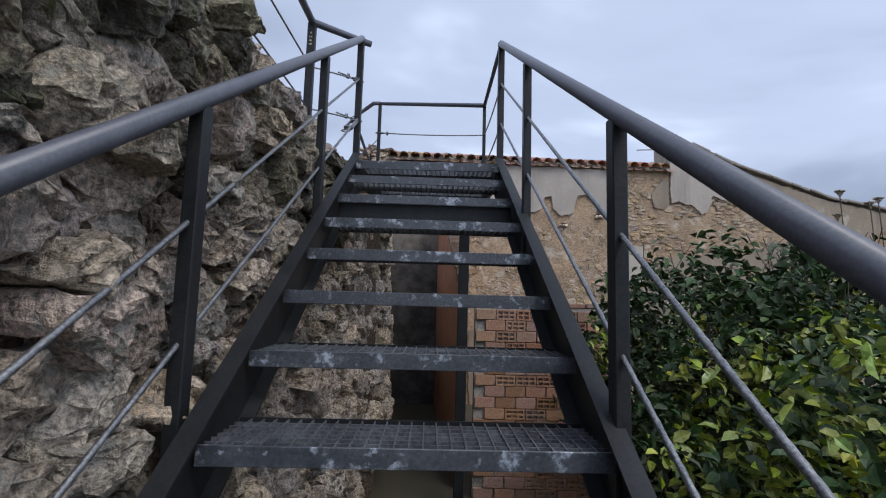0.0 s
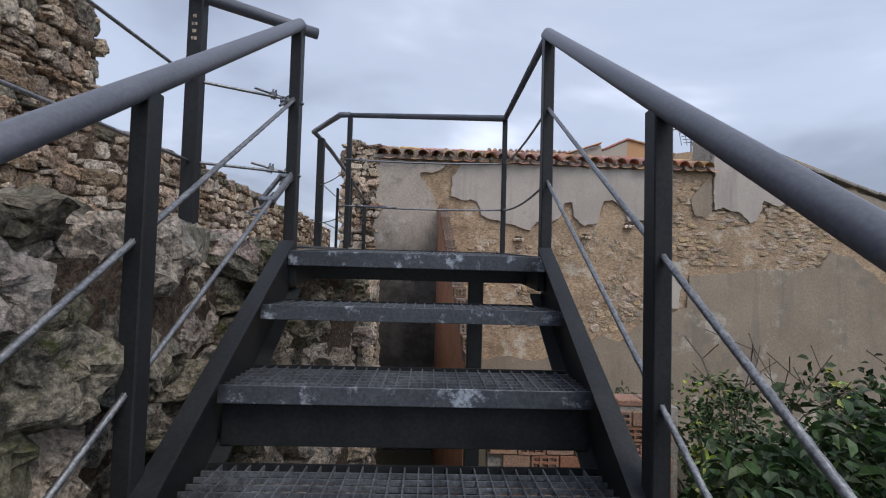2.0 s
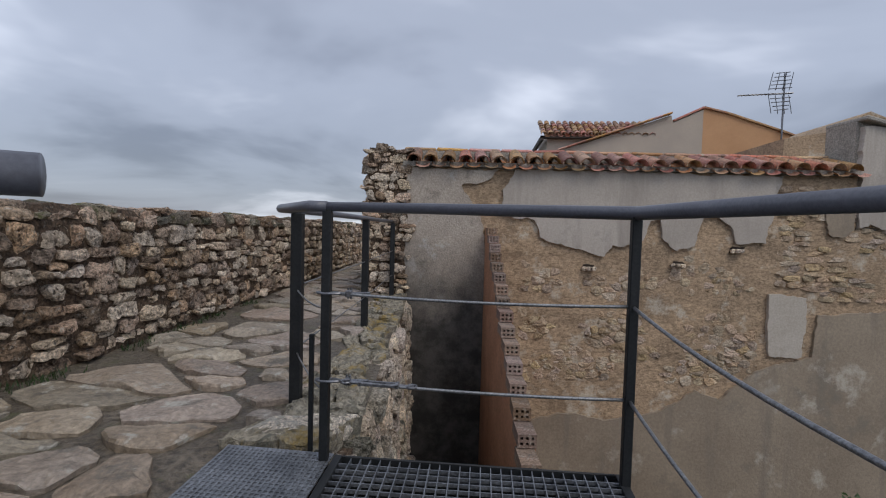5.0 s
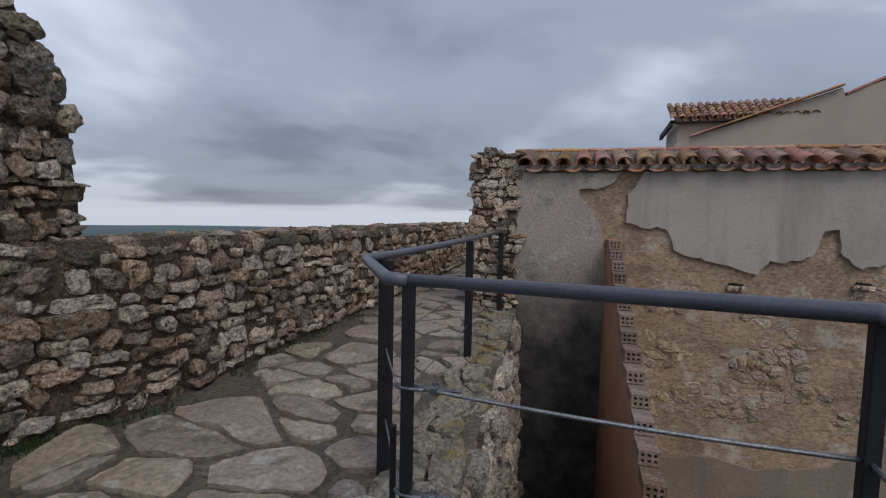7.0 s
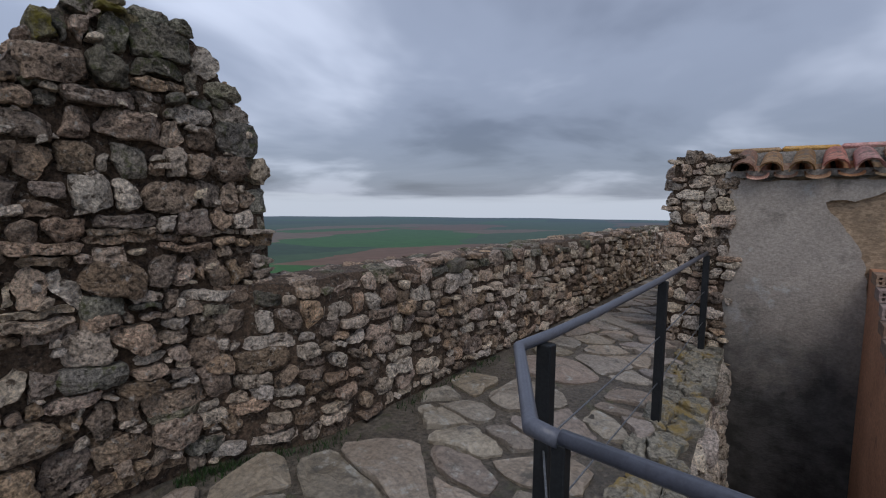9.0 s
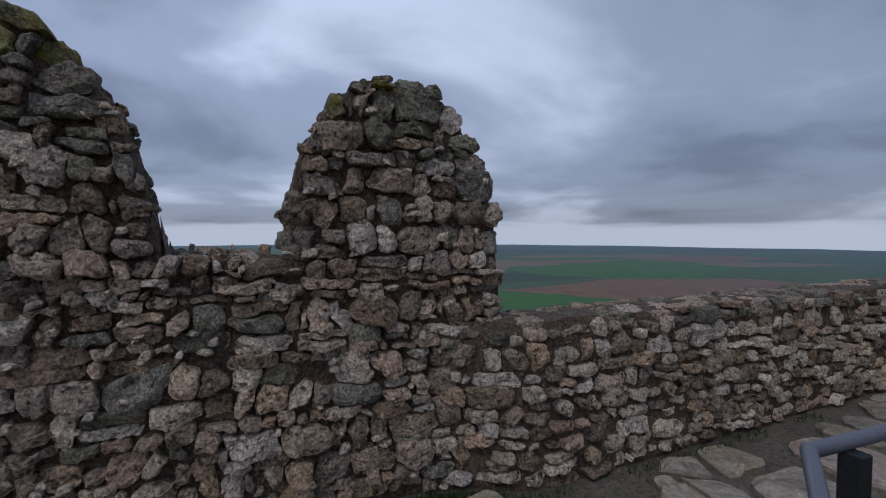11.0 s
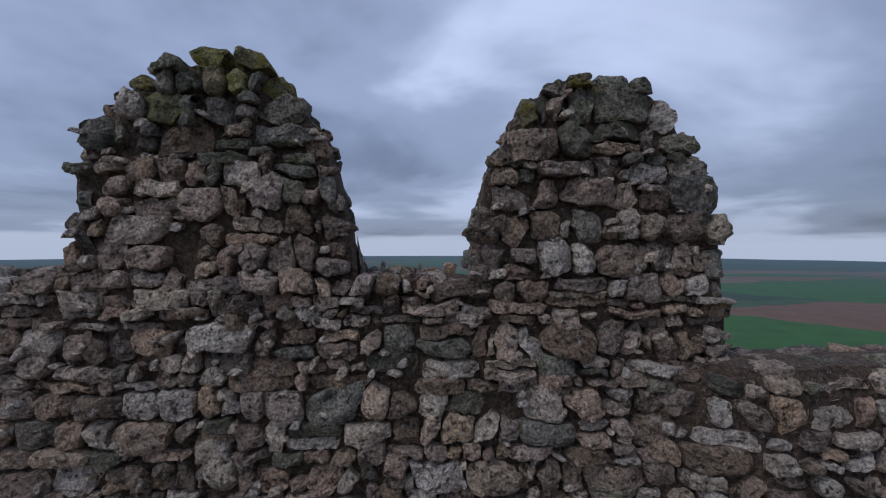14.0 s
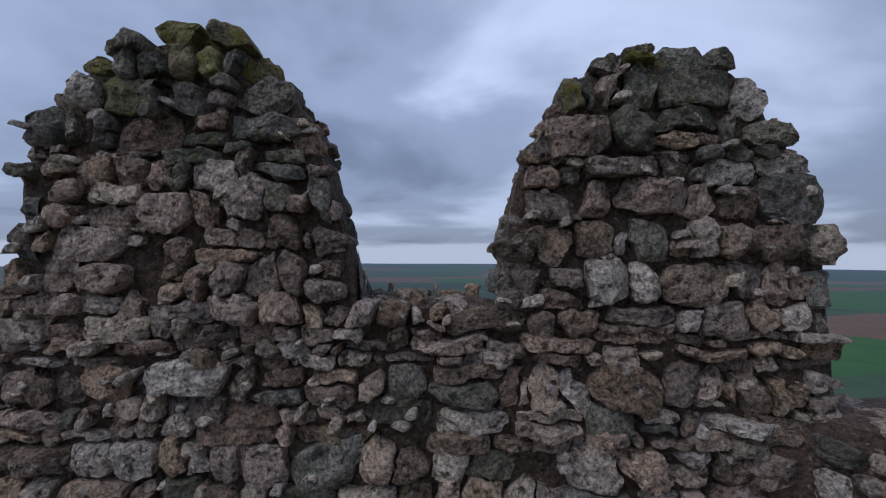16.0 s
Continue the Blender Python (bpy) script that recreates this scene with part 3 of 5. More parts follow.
# ---- ground to the horizon ----
def build_ground():
    rings = [0, 2, 4, 6, 8, 10, 12, 14, 17, 20, 25, 32, 42, 60, 90, 130, 190, 280, 420, 640, 950, 1400, 2000, 2700, 3400]
    n = 96
    verts, faces = [], []
    for i, r in enumerate(rings):
        for j in range(n):
            a = 2 * math.pi * j / n
            x, y = r * math.cos(a) + 6, r * math.sin(a) + 4
            out = max(0.0, -3.2 - x)
            z = 0.0
            if out > 0:
                z = -96 * (1 - math.exp(-(out * 0.75) / 70))
            if r > 60:
                z = min(z, -96 * (1 - math.exp(-(r - 60) / 70)))
            z += noise.noise(Vector((x, y, 0)) * 0.4) * (0.08 if r < 60 else 0) + noise.noise(Vector((x, y, 5)) * 0.002) * min(5, r / 400)
            verts.append((x, y, z))
    for i in range(len(rings) - 1):
        for j in range(n):
            a, b = i * n + j, i * n + (j + 1) % n
            faces.append((a, b, b + n, a + n))
    m = bpy.data.materials.new("fields_and_earth")
    m.use_nodes = True
    nt = m.node_tree
    b = nt.nodes["Principled BSDF"]
    N, L = nt.nodes.new, nt.links.new
    tc, mp, vor, ramp = N("ShaderNodeTexCoord"), N("ShaderNodeMapping"), N("ShaderNodeTexVoronoi"), N("ShaderNodeValToRGB")
    wob = N("ShaderNodeTexNoise")
    wob.inputs["Scale"].default_value = 0.004
    wob.inputs["Detail"].default_value = 4
    L(tc.outputs["Object"], wob.inputs["Vector"])
    addv = N("ShaderNodeVectorMath")
    addv.operation = "MULTIPLY_ADD"
    addv.inputs[1].default_value = (260, 260, 0)
    L(wob.outputs["Color"], addv.inputs[0])
    L(tc.outputs["Object"], addv.inputs[2])
    mp.inputs["Scale"].default_value, mp.inputs["Rotation"].default_value = (0.0026, 0.0011, 0), (0, 0, 0.35)
    L(addv.outputs[0], mp.inputs[0])
    L(mp.outputs[0], vor.inputs["Vector"])
    vor.inputs["Scale"].default_value = 1.6
    sep = N("ShaderNodeSeparateColor")
    L(vor.outputs["Color"], sep.inputs[0])
    ramp.color_ramp.interpolation = "CONSTANT"
    e = ramp.color_ramp.elements
    e[0].color, e[1].color = (0.035, 0.11, 0.025, 1), (0.15, 0.085, 0.055, 1)
    e[1].position = 0.62
    for pos, c in ((0.25, (0.045, 0.085, 0.04)), (0.45, (0.03, 0.06, 0.035)), (0.76, (0.05, 0.085, 0.045)), (0.9, (0.16, 0.11, 0.075))):
        e.new(pos).color = (*c, 1)
    L(sep.outputs[0], ramp.inputs[0])
    fine = N("ShaderNodeTexNoise")
    fine.inputs["Scale"].default_value, fine.inputs["Detail"].default_value = 0.03, 8
    L(tc.outputs["Object"], fine.inputs["Vector"])
    mul = N("ShaderNodeMix")
    mul.data_type, mul.blend_type = "RGBA", "MULTIPLY"
    mul.inputs[0].default_value = 0.6
    L(ramp.outputs[0], mul.inputs[6])
    fr = N("ShaderNodeMapRange")
    fr.inputs[3].default_value, fr.inputs[4].default_value = 0.3, 1.7
    L(fine.outputs["Fac"], fr.inputs[0])
    L(fr.outputs[0], mul.inputs[7])
    # bluish haze of distance, mixed into the colour of the far land
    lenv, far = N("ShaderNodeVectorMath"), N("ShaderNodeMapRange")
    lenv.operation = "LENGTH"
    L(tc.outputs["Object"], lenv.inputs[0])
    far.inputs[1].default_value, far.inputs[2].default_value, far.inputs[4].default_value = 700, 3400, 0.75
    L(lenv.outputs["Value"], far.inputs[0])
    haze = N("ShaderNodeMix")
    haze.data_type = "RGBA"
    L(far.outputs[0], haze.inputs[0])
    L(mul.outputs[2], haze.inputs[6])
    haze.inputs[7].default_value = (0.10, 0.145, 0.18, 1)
    # earth close by
    near = N("ShaderNodeMapRange")
    near.inputs[1].default_value, near.inputs[2].default_value = 40, 90
    L(lenv.outputs["Value"], near.inputs[0])
    pick = N("ShaderNodeMix")
    pick.data_type = "RGBA"
    L(near.outputs[0], pick.inputs[0])
    pick.inputs[6].default_value = (0.055, 0.048, 0.03, 1)
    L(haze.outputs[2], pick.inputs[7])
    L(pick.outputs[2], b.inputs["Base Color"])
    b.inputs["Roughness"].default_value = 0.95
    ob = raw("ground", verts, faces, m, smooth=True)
    tagged(ob, "dark garden earth falling away to flat green and ploughed fields", "ground", kind="structure")


build_ground()


# ---- retaining wall, walkway, parapet ----
# retaining wall under the walkway, beside the stairs
def build_retaining():
    bm = bmesh.new()
    ys = [-4, -2, 0, 2, 4, 5, 6, 7, 8.2, 9.4, 15]
    top = [(edge_x(y) - 0.05, y) for y in ys]
    outline = [(-3.35, -4), (-3.9, 15)] + top[::-1]
    lo, hi = [bm.verts.new((x, y, -3.0)) for x, y in outline], [bm.verts.new((x, y, WALK - 0.1)) for x, y in outline]
    k = len(outline)
    for i in range(k):
        bm.faces.new((lo[i], lo[(i + 1) % k], hi[(i + 1) % k], hi[i]))
    bmesh.ops.triangulate(bm, faces=[bm.faces.new(hi)])
    bmesh.ops.recalc_face_normals(bm, faces=bm.faces[:])
    return tagged(part("wall_retaining", bm, mortar_mat), "rough grey rubble retaining wall with lichen and moss", "stone wall", kind="structure")


retaining = build_retaining()


def build_walkway():
    verts, faces = [], []
    nu, nv = 44, 190
    for j in range(nv + 1):
        y = -4 + 19 * j / nv
        for i in range(nu + 1):
            t = i / nu
            x = floor_left(y) + (edge_x(y) - 0.06 - floor_left(y)) * t
            p = Vector((x, y, 0))
            dip = 0.02 if x > -1.2 and 3.4 < y < 4.75 else 0.0
            verts.append((x, y, WALK - dip - 0.03 + 0.012 * noise.noise(p * 1.7) + 0.011 * noise.noise(p * 7) + 0.007 * noise.noise(p * 17)))
    for j in range(nv):
        for i in range(nu):
            a = j * (nu + 1) + i
            faces.append((a, a + 1, a + nu + 2, a + nu + 1))
    return tagged(raw("floor_walkway", verts, faces, walk_mat, smooth=True), "wet mortared walkway with irregular flagstones", "walkway", kind="structure")


walkway = build_walkway()

MERLON_LEFT = [(1.985, 4.42), (1.995, 4.88), (2.055, 5.115), (2.2, 5.264), (2.5, 5.418), (2.81, 5.47), (3.02, 5.313), (3.19, 5.106), (3.258, 4.873), (3.34, 4.51), (3.36, 4.43)]
MERLON_RIGHT = [(3.85, 4.42), (3.87, 4.55), (3.922, 4.91), (4.126, 5.244), (4.333, 5.346), (4.698, 5.366), (4.86, 5.21), (4.988, 5.022), (5.053, 4.838), (5.11, 4.632), (5.12, 4.48), (5.16, 4.06), (5.165, 4.0)]
CREST = [(-4.0, 4.4), *MERLON_LEFT, *MERLON_RIGHT]


def crest_z(y):
    for (a, za), (b, zb) in zip(CREST, CREST[1:]):
        if a <= y <= b:
            return za + (zb - za) * (y - a) / max(b - a, 1e-6)
    return 4.0




def battlement_piece(name, y0, y1, z0, z1, label, category):
    """Mortared core of one stretch of the battlement, between two heights."""
    verts, faces = [], []
    n = max(2, int((y1 - y0) / 0.04))
    for i in range(n + 1):
        y = y0 + (y1 - y0) * i / n
        top = min(z1, min(crest_z(y + o) for o in (-0.05, -0.025, 0, 0.025, 0.05)) - 0.035)
        if y > 5.06:
            top = min(top, 3.95)
        top = max(top, z0 + 0.05)
        zs = [z0 + (top - 0.03 - z0) * k / 24 for k in range(25)]
        prof = [(-2.85, z) for z in zs] + [(-2.95, top), (-3.12, top), (-3.22, top - 0.05), (-3.24, z0 if z0 > 4 else -1.5)]
        for x, z in prof:
            q = noise.noise_vector(Vector((x * 2, y, z)) * 9) * 0.016 + noise.noise_vector(Vector((x * 2, y, z)) * 25) * 0.008
            verts.append((x + q.x, y, z + q.z))
    k = 29
    for i in range(n):
        for j in range(k - 1):
            c = i * k + j
            faces.append((c, c + k, c + k + 1, c + 1))
    faces += [tuple(range(k)), tuple(range(n * k, n * k + k))[::-1]]
    return tagged(raw(name, verts, faces, mortar_mat), label, category, kind="structure")


def merlon_core(name, outline, label):
    """Mortared heart of a merlon, rounded off towards the outer face."""
    cy = sum(p[0] for p in outline) / len(outline)
    base = min(p[1] for p in outline) - 0.06
    rim = ragged([(outline[0][0], base)] + outline + [(outline[-1][0], base)], 0.06, 0.01, 2)
    verts, faces = [], []
    n = len(rim)
    layers = [(-2.85, 0.0), (-2.85, 0.3), (-2.85, 0.6), (-2.85, 0.85), (-2.85, 0.93), (-2.86, 0.955), (-2.95, 0.96), (-3.06, 0.95), (-3.16, 0.91), (-3.24, 0.8), (-3.25, 0.0)]
    for x, k in layers:
        for y, z in rim:
            p = Vector((x, cy + (y - cy) * k, base + (z - base) * (k if z > base + 0.02 else 1)))
            q = noise.noise_vector(p * 11) * 0.014 + noise.noise_vector(p * 30) * 0.009
            verts.append(tuple(p + q))
    for i in range(len(layers) - 1):
        for j in range(n):
            a, b = i * n + j, i * n + (j + 1) % n
            faces.append((a, b, b + n, a + n))
    return tagged(raw(name, verts, faces, mortar_mat), label, "merlon", kind="structure")


wall_south = battlement_piece("wall_battlement_south", -4.0, 2.6, WALK - 0.4, 4.4, "old lichened rubble battlement wall in brown mortar", "wall")
wall_north = battlement_piece("wall_battlement_north", 2.6, 5.1, WALK - 0.4, 4.4, "old lichened rubble battlement wall with an embrasure", "wall")
merlon_1 = merlon_core("wall_merlon_1", MERLON_LEFT, "broad rounded rubble merlon topped with dark moss")
merlon_2 = merlon_core("wall_merlon_2", MERLON_RIGHT, "rounded rubble merlon with yellow-green moss on top")


def parapet_body():
    bm = bmesh.new()
    verts, faces = [], []
    ny = 120
    prof = [(0.02, 2.6), (0.02, 3.3), (0.01, 3.6), (0.015, 3.88), (-0.03, 3.985), (-0.2, 4.0), (-0.42, 3.98), (-0.5, 3.85), (-0.5, 2.6)]
    for i in range(ny + 1):
        y = 4.72 + 10.3 * i / ny
        for dx, z in prof:
            p = Vector((dx * 3, y, z))
            q = noise.noise_vector(p * 4) * 0.018
            verts.append((parapet_x(y) + dx - 0.034 + q.x, y, z + q.z))
    k = len(prof)
    for i in range(ny):
        for j in range(k - 1):
            a = i * k + j
            faces.append((a, a + k, a + k + 1, a + 1))
    faces.append(tuple(range(k)))
    faces.append(tuple(range(ny * k, ny * k + k))[::-1])
    return tagged(raw("wall_parapet", verts, faces, mortar_mat), "low rubble stone parapet with mortar capping", "parapet", kind="structure")


parapet = parapet_body()


# ---- steel stairs and platform ----
def tread_y(n):
    return FRONT - GOING * n


def tread_z(n):
    return DECK - RISE * n


def grating(bm, x0, x1, y0, y1, z, pitch=0.037, t=0.0036, h=0.024, cross=None):
    nx, ny = max(1, round((x1 - x0) / pitch)), max(1, round((y1 - y0) / (cross or pitch)))
    for i in range(1, nx):
        x = x0 + (x1 - x0) * i / nx
        box(bm, x - t / 2, x + t / 2, y0, y1, z - h, z)
    for j in range(1, ny):
        y = y0 + (y1 - y0) * j / ny
        box(bm, x0, x1, y - t / 2, y + t / 2, z - h * 0.6, z - 0.001)


def build_stairs():
    st = tagged(new("steel_stairs"), "dark painted open steel stairs with grating treads", "stairs")
    for x, s in ((LEFT, 1), (RIGHT, -1)):
        # sloping channel: web and two flanges
        bm = bmesh.new()
        y0, z0 = tread_y(STEPS + 0.35), tread_z(STEPS + 0.35)
        y1, z1 = FRONT - 0.02, DECK - 0.01
        k = (z1 - z0) / (y1 - y0)
        a = math.atan(k)
        L = math.hypot(y1 - y0, z1 - z0)
        m = pose(x, y0, z0, math.degrees(a), 0, 0)
        sec = [(0, -0.178), (0.055, -0.178), (0.055, -0.17), (0.009, -0.17), (0.009, 0.05), (0.055, 0.05), (0.055, 0.058), (0, 0.058)]
        ends = [[bm.verts.new(m @ Vector((-0.012 * s + px * s, t, pz))) for px, pz in sec] for t in (0, L)]
        for i in range(8):
            bm.faces.new((ends[0][i], ends[0][(i + 1) % 8], ends[1][(i + 1) % 8], ends[1][i]))
        bm.faces.new(ends[0])
        bm.faces.new(ends[1][::-1])
        bmesh.ops.recalc_face_normals(bm, faces=bm.faces[:])
        part("stringer", bm, steel_mat, st, "sloping steel channel")
    for n in range(1, STEPS + 1):
        y, z = tread_y(n), tread_z(n)
        bm = bmesh.new()
        grating(bm, LEFT + 0.012, RIGHT - 0.012, y + 0.006, y + 0.262, z - 0.003)
        tr = part("tread", bm, grate_mat, st, "wet steel grating tread")
        bm = bmesh.new()
        box(bm, LEFT + 0.011, RIGHT - 0.011, y - 0.004, y + 0.005, z - 0.05, z, bevel=0.0015)
        part("nosing", bm, worn_mat, tr, "scuffed steel nosing with worn paint")
        bm = bmesh.new()
        box(bm, LEFT + 0.011, RIGHT - 0.011, y + 0.263, y + 0.268, z - 0.04, z)
        part("back_bar", bm, steel_mat, tr)
    bm = bmesh.new()
    box(bm, LEFT + 0.012, RIGHT - 0.012, tread_y(2) + 0.03, tread_y(2) + 0.04, tread_z(2) - 0.175, tread_z(2) - 0.045, bevel=0.002)
    part("splice_plate", bm, steel_mat, st, "dark steel cross plate")
    return st


def skewed(degrees):
    """The flight is hung a little askew from the front of the landing."""
    p = Vector(((LEFT + RIGHT) / 2, FRONT, 0))
    return Matrix.Translation(p) @ Matrix.Rotation(radians(degrees), 4, "Z") @ Matrix.Translation(-p)


stairs = build_stairs()
stairs.matrix_world = skewed(1.5)


def build_platform():
    pf = tagged(new("steel_platform"), "wet dark steel grating landing above the garden", "platform")
    bm = bmesh.new()
    grating(bm, LEFT + 0.03, RIGHT - 0.03, FRONT + 0.008, BACK - 0.01, DECK - 0.002)
    part("grating_panel", bm, grate_mat, pf)
    bm = bmesh.new()
    box(bm, LEFT, RIGHT, FRONT - 0.006, FRONT + 0.006, DECK - 0.06, DECK + 0.001, bevel=0.002)
    part("nosing", bm, worn_mat, pf, "scuffed steel nosing with worn paint")
    for x0, x1, y0, y1 in ((LEFT, LEFT + 0.03, FRONT + 0.007, BACK), (RIGHT - 0.03, RIGHT, FRONT + 0.007, BACK),
                                          (LEFT + 0.031, RIGHT - 0.031, BACK - 0.01, BACK)):
        bm = bmesh.new()
        box(bm, x0, x1, y0, y1, DECK - 0.14, DECK + 0.003, bevel=0.002)
        part("frame_bar", bm, steel_mat, pf)
    bm = bmesh.new()
    box(bm, LEFT + 0.031, RIGHT - 0.031, FRONT + 0.27, FRONT + 0.28, DECK - 0.13, DECK - 0.035)
    part("front_beam", bm, steel_mat, pf)
    for x, y in ((0.21, BACK - 0.06),):
        bm = bmesh.new()
        box(bm, x - 0.05, x + 0.05, y - 0.05, y + 0.05, -0.05, DECK - 0.03, bevel=0.004)
        part("support_post", bm, steel_mat, pf)
    bm = bmesh.new()
    box(bm, LEFT + 0.031, RIGHT - 0.031, BACK - 0.10, BACK - 0.02, DECK - 0.13, DECK - 0.03)
    part("cross_beam", bm, steel_mat, pf)
    # plate that bridges the gap to the walkway
    rp = tagged(new("bridging_plate"), "wet perforated steel plate bridging onto the walkway", "plate")
    bm = bmesh.new()
    m = pose(LEFT - 0.006, FRONT + 0.13, DECK + 0.034, 1.4, 1.0, 0)
    nx, ny = 22, 59
    box(bm, -0.42, -0.002, 0, 1.20, -0.012, -0.006, m)
    part("plate", bm, grate_mat, rp)
    bm = bmesh.new()
    for i in range(nx):
        box(bm, -0.415 + i * 0.0188, -0.408 + i * 0.0188, 0.01, 1.19, -0.0062, -0.002, m)
    for j in range(ny):
        box(bm, -0.415, -0.005, 0.012 + j * 0.02, 0.018 + j * 0.02, -0.006, -0.0025, m)
    part("raised_mesh", bm, grate_mat, rp)
    return pf


platform = build_platform()
platform.matrix_world = pose(0, FRONT, DECK, 2.6) @ pose(0, -FRONT, -DECK)

POST_YS = [1.2, 2.38]


def rail_z(y):
    return RAIL - (FRONT + 0.05 - y) * 0.668


def post(bm, x, y, z0, z1, w=0.045, t=0.03):
    box(bm, x - w / 2, x + w / 2, y - t / 2, y + t / 2, z0, z1, bevel=0.003)


def rope(parent, a, b, r=0.006, sag=0.0, name="cable", twist=False):
    bm = bmesh.new()
    a, b = Vector(a), Vector(b)
    if twist:
        d = (b - a).normalized()
        side = d.cross(Vector((0, 0, 1))).normalized()
        up = d.cross(side)
        n, k = int((b - a).length / 0.011), 12
        rings = []
        for i in range(n + 1):
            p = a.lerp(b, i / n)
            rings.append([bm.verts.new(p + (side * math.cos(j * math.tau / k) + up * math.sin(j * math.tau / k)) * r * (1 + 0.17 * math.cos(6 * j * math.tau / k - i * 1.25))) for j in range(k)])
        for p, q in zip(rings, rings[1:]):
            for j in range(k):
                bm.faces.new((p[j], p[(j + 1) % k], q[(j + 1) % k], q[j]))
    else:
        tube(bm, [a.lerp(b, i / 10) - Vector((0, 0, sag * 4 * (i / 10) * (1 - i / 10))) for i in range(11)], r, 7)
    return part(name, bm, cable_mat, parent, "twisted grey wire rope", smooth=True)


def turnbuckle(parent, at, way, s=1.0):
    """Open-bodied rigging screw with an eye at either end, along way."""
    way = Vector(way).normalized()
    m = Matrix.Translation(at) @ way.to_track_quat("X", "Z").to_matrix().to_4x4() @ Matrix.Diagonal((s, s, s, 1))
    bm = bmesh.new()
    for o in (-0.014, 0.014):
        box(bm, -0.07, 0.07, o - 0.004, o + 0.004, -0.006, 0.006, m, bevel=0.002)
    for x in (-0.075, 0.06):
        box(bm, x, x + 0.015, -0.018, 0.018, -0.009, 0.009, m, bevel=0.003)
    body = part("turnbuckle", bm, fitting_mat, parent, "open galvanised turnbuckle")
    for s0 in (-1, 1):
        bm = bmesh.new()
        tube(bm, [m @ Vector((s0 * 0.025, 0, 0)), m @ Vector((s0 * 0.105, 0, 0))], 0.005, 6)
        ring = [m @ Vector((s0 * 0.122 + 0.017 * math.cos(i * math.pi / 5), 0.017 * math.sin(i * math.pi / 5), 0)) for i in range(11)]
        tube(bm, ring, 0.0045, 6)
        part("eye_bolt", bm, fitting_mat, body)


def clamp(parent, at, way):
    """Wire-rope grip with a thimble loop."""
    way = Vector(way).normalized()
    m = Matrix.Translation(at) @ way.to_track_quat("X", "Z").to_matrix().to_4x4()
    bm = bmesh.new()
    loop = [m @ Vector((0.045 * math.cos(i * math.pi / 7) - 0.05, 0.016 * math.sin(i * math.pi / 7), 0)) for i in range(15)]
    tube(bm, loop, 0.005, 6)
    tube(bm, [m @ Vector((0.0, 0.006, 0)), m @ Vector((0.10, 0.008, 0.004))], 0.005, 6)
    box(bm, 0.012, 0.034, -0.013, 0.018, -0.012, 0.012, m, bevel=0.003)
    tube(bm, [m @ Vector((0.018, 0.01, -0.02)), m @ Vector((0.018, 0.01, 0.02))], 0.004, 6)
    tube(bm, [m @ Vector((0.029, 0.01, -0.02)), m @ Vector((0.029, 0.01, 0.02))], 0.004, 6)
    part("cable_clamp", bm, fitting_mat, parent, "galvanised wire-rope clamp and loop")


def stair_railing(x, s):
    """Handrail of one flight side: posts, sloping tube and two ropes."""
    r = tagged(new("stair_railing"), "dark steel stair railing with grey tube handrail and wire ropes", "railing", "railings of the stairs")
    px = x - 0.008 * s
    yb = tread_y(STEPS)
    ends = [yb + 0.1, 0.05 if s else 0, *POST_YS]
    for y in ends:
        bm = bmesh.new()
        post(bm, px, y, tread_z((FRONT - y) / GOING) - 0.16, rail_z(y) - 0.015, 0.04, 0.05)
        part("post", bm, steel_mat, r)
        bm = bmesh.new()
        box(bm, px - 0.035, px + 0.035, y - 0.05, y + 0.05, tread_z((FRONT - y) / GOING) - 0.19, tread_z((FRONT - y) / GOING) - 0.15, bevel=0.004)
        part("bracket", bm, steel_mat, r)
    bm = bmesh.new()
    post(bm, px, FRONT + 0.04, DECK - 0.13, RAIL - 0.012, 0.045, 0.05)
    part("post", bm, steel_mat, r)
    bm = bmesh.new()
    tube(bm, [(px, yb - 0.1, rail_z(yb - 0.1)), (px, FRONT + 0.05, RAIL), (px, FRONT + 0.075, RAIL + 0.004)], 0.025, 16)
    part("handrail", bm, rail_mat, r, "grey painted tube handrail", smooth=True)
    for h in (0.33, 0.64):
        rope(r, (px, yb + 0.1, rail_z(yb + 0.1) - h), (px, FRONT + 0.03, RAIL - h), 0.0068, twist=True)
    return r


rail_r = stair_railing(RIGHT, -1)
rail_l = stair_railing(LEFT, 1)
rail_r.matrix_world = skewed(1.5)
rail_l.matrix_world = skewed(0.2)
turnbuckle(rail_l, (LEFT - 0.026, FRONT - 0.09, RAIL - 0.64 - 0.09), (0, GOING, RISE), 1.7)
clamp(rail_l, (LEFT - 0.026, FRONT - 0.03, RAIL - 0.36), (0, -GOING, -RISE))

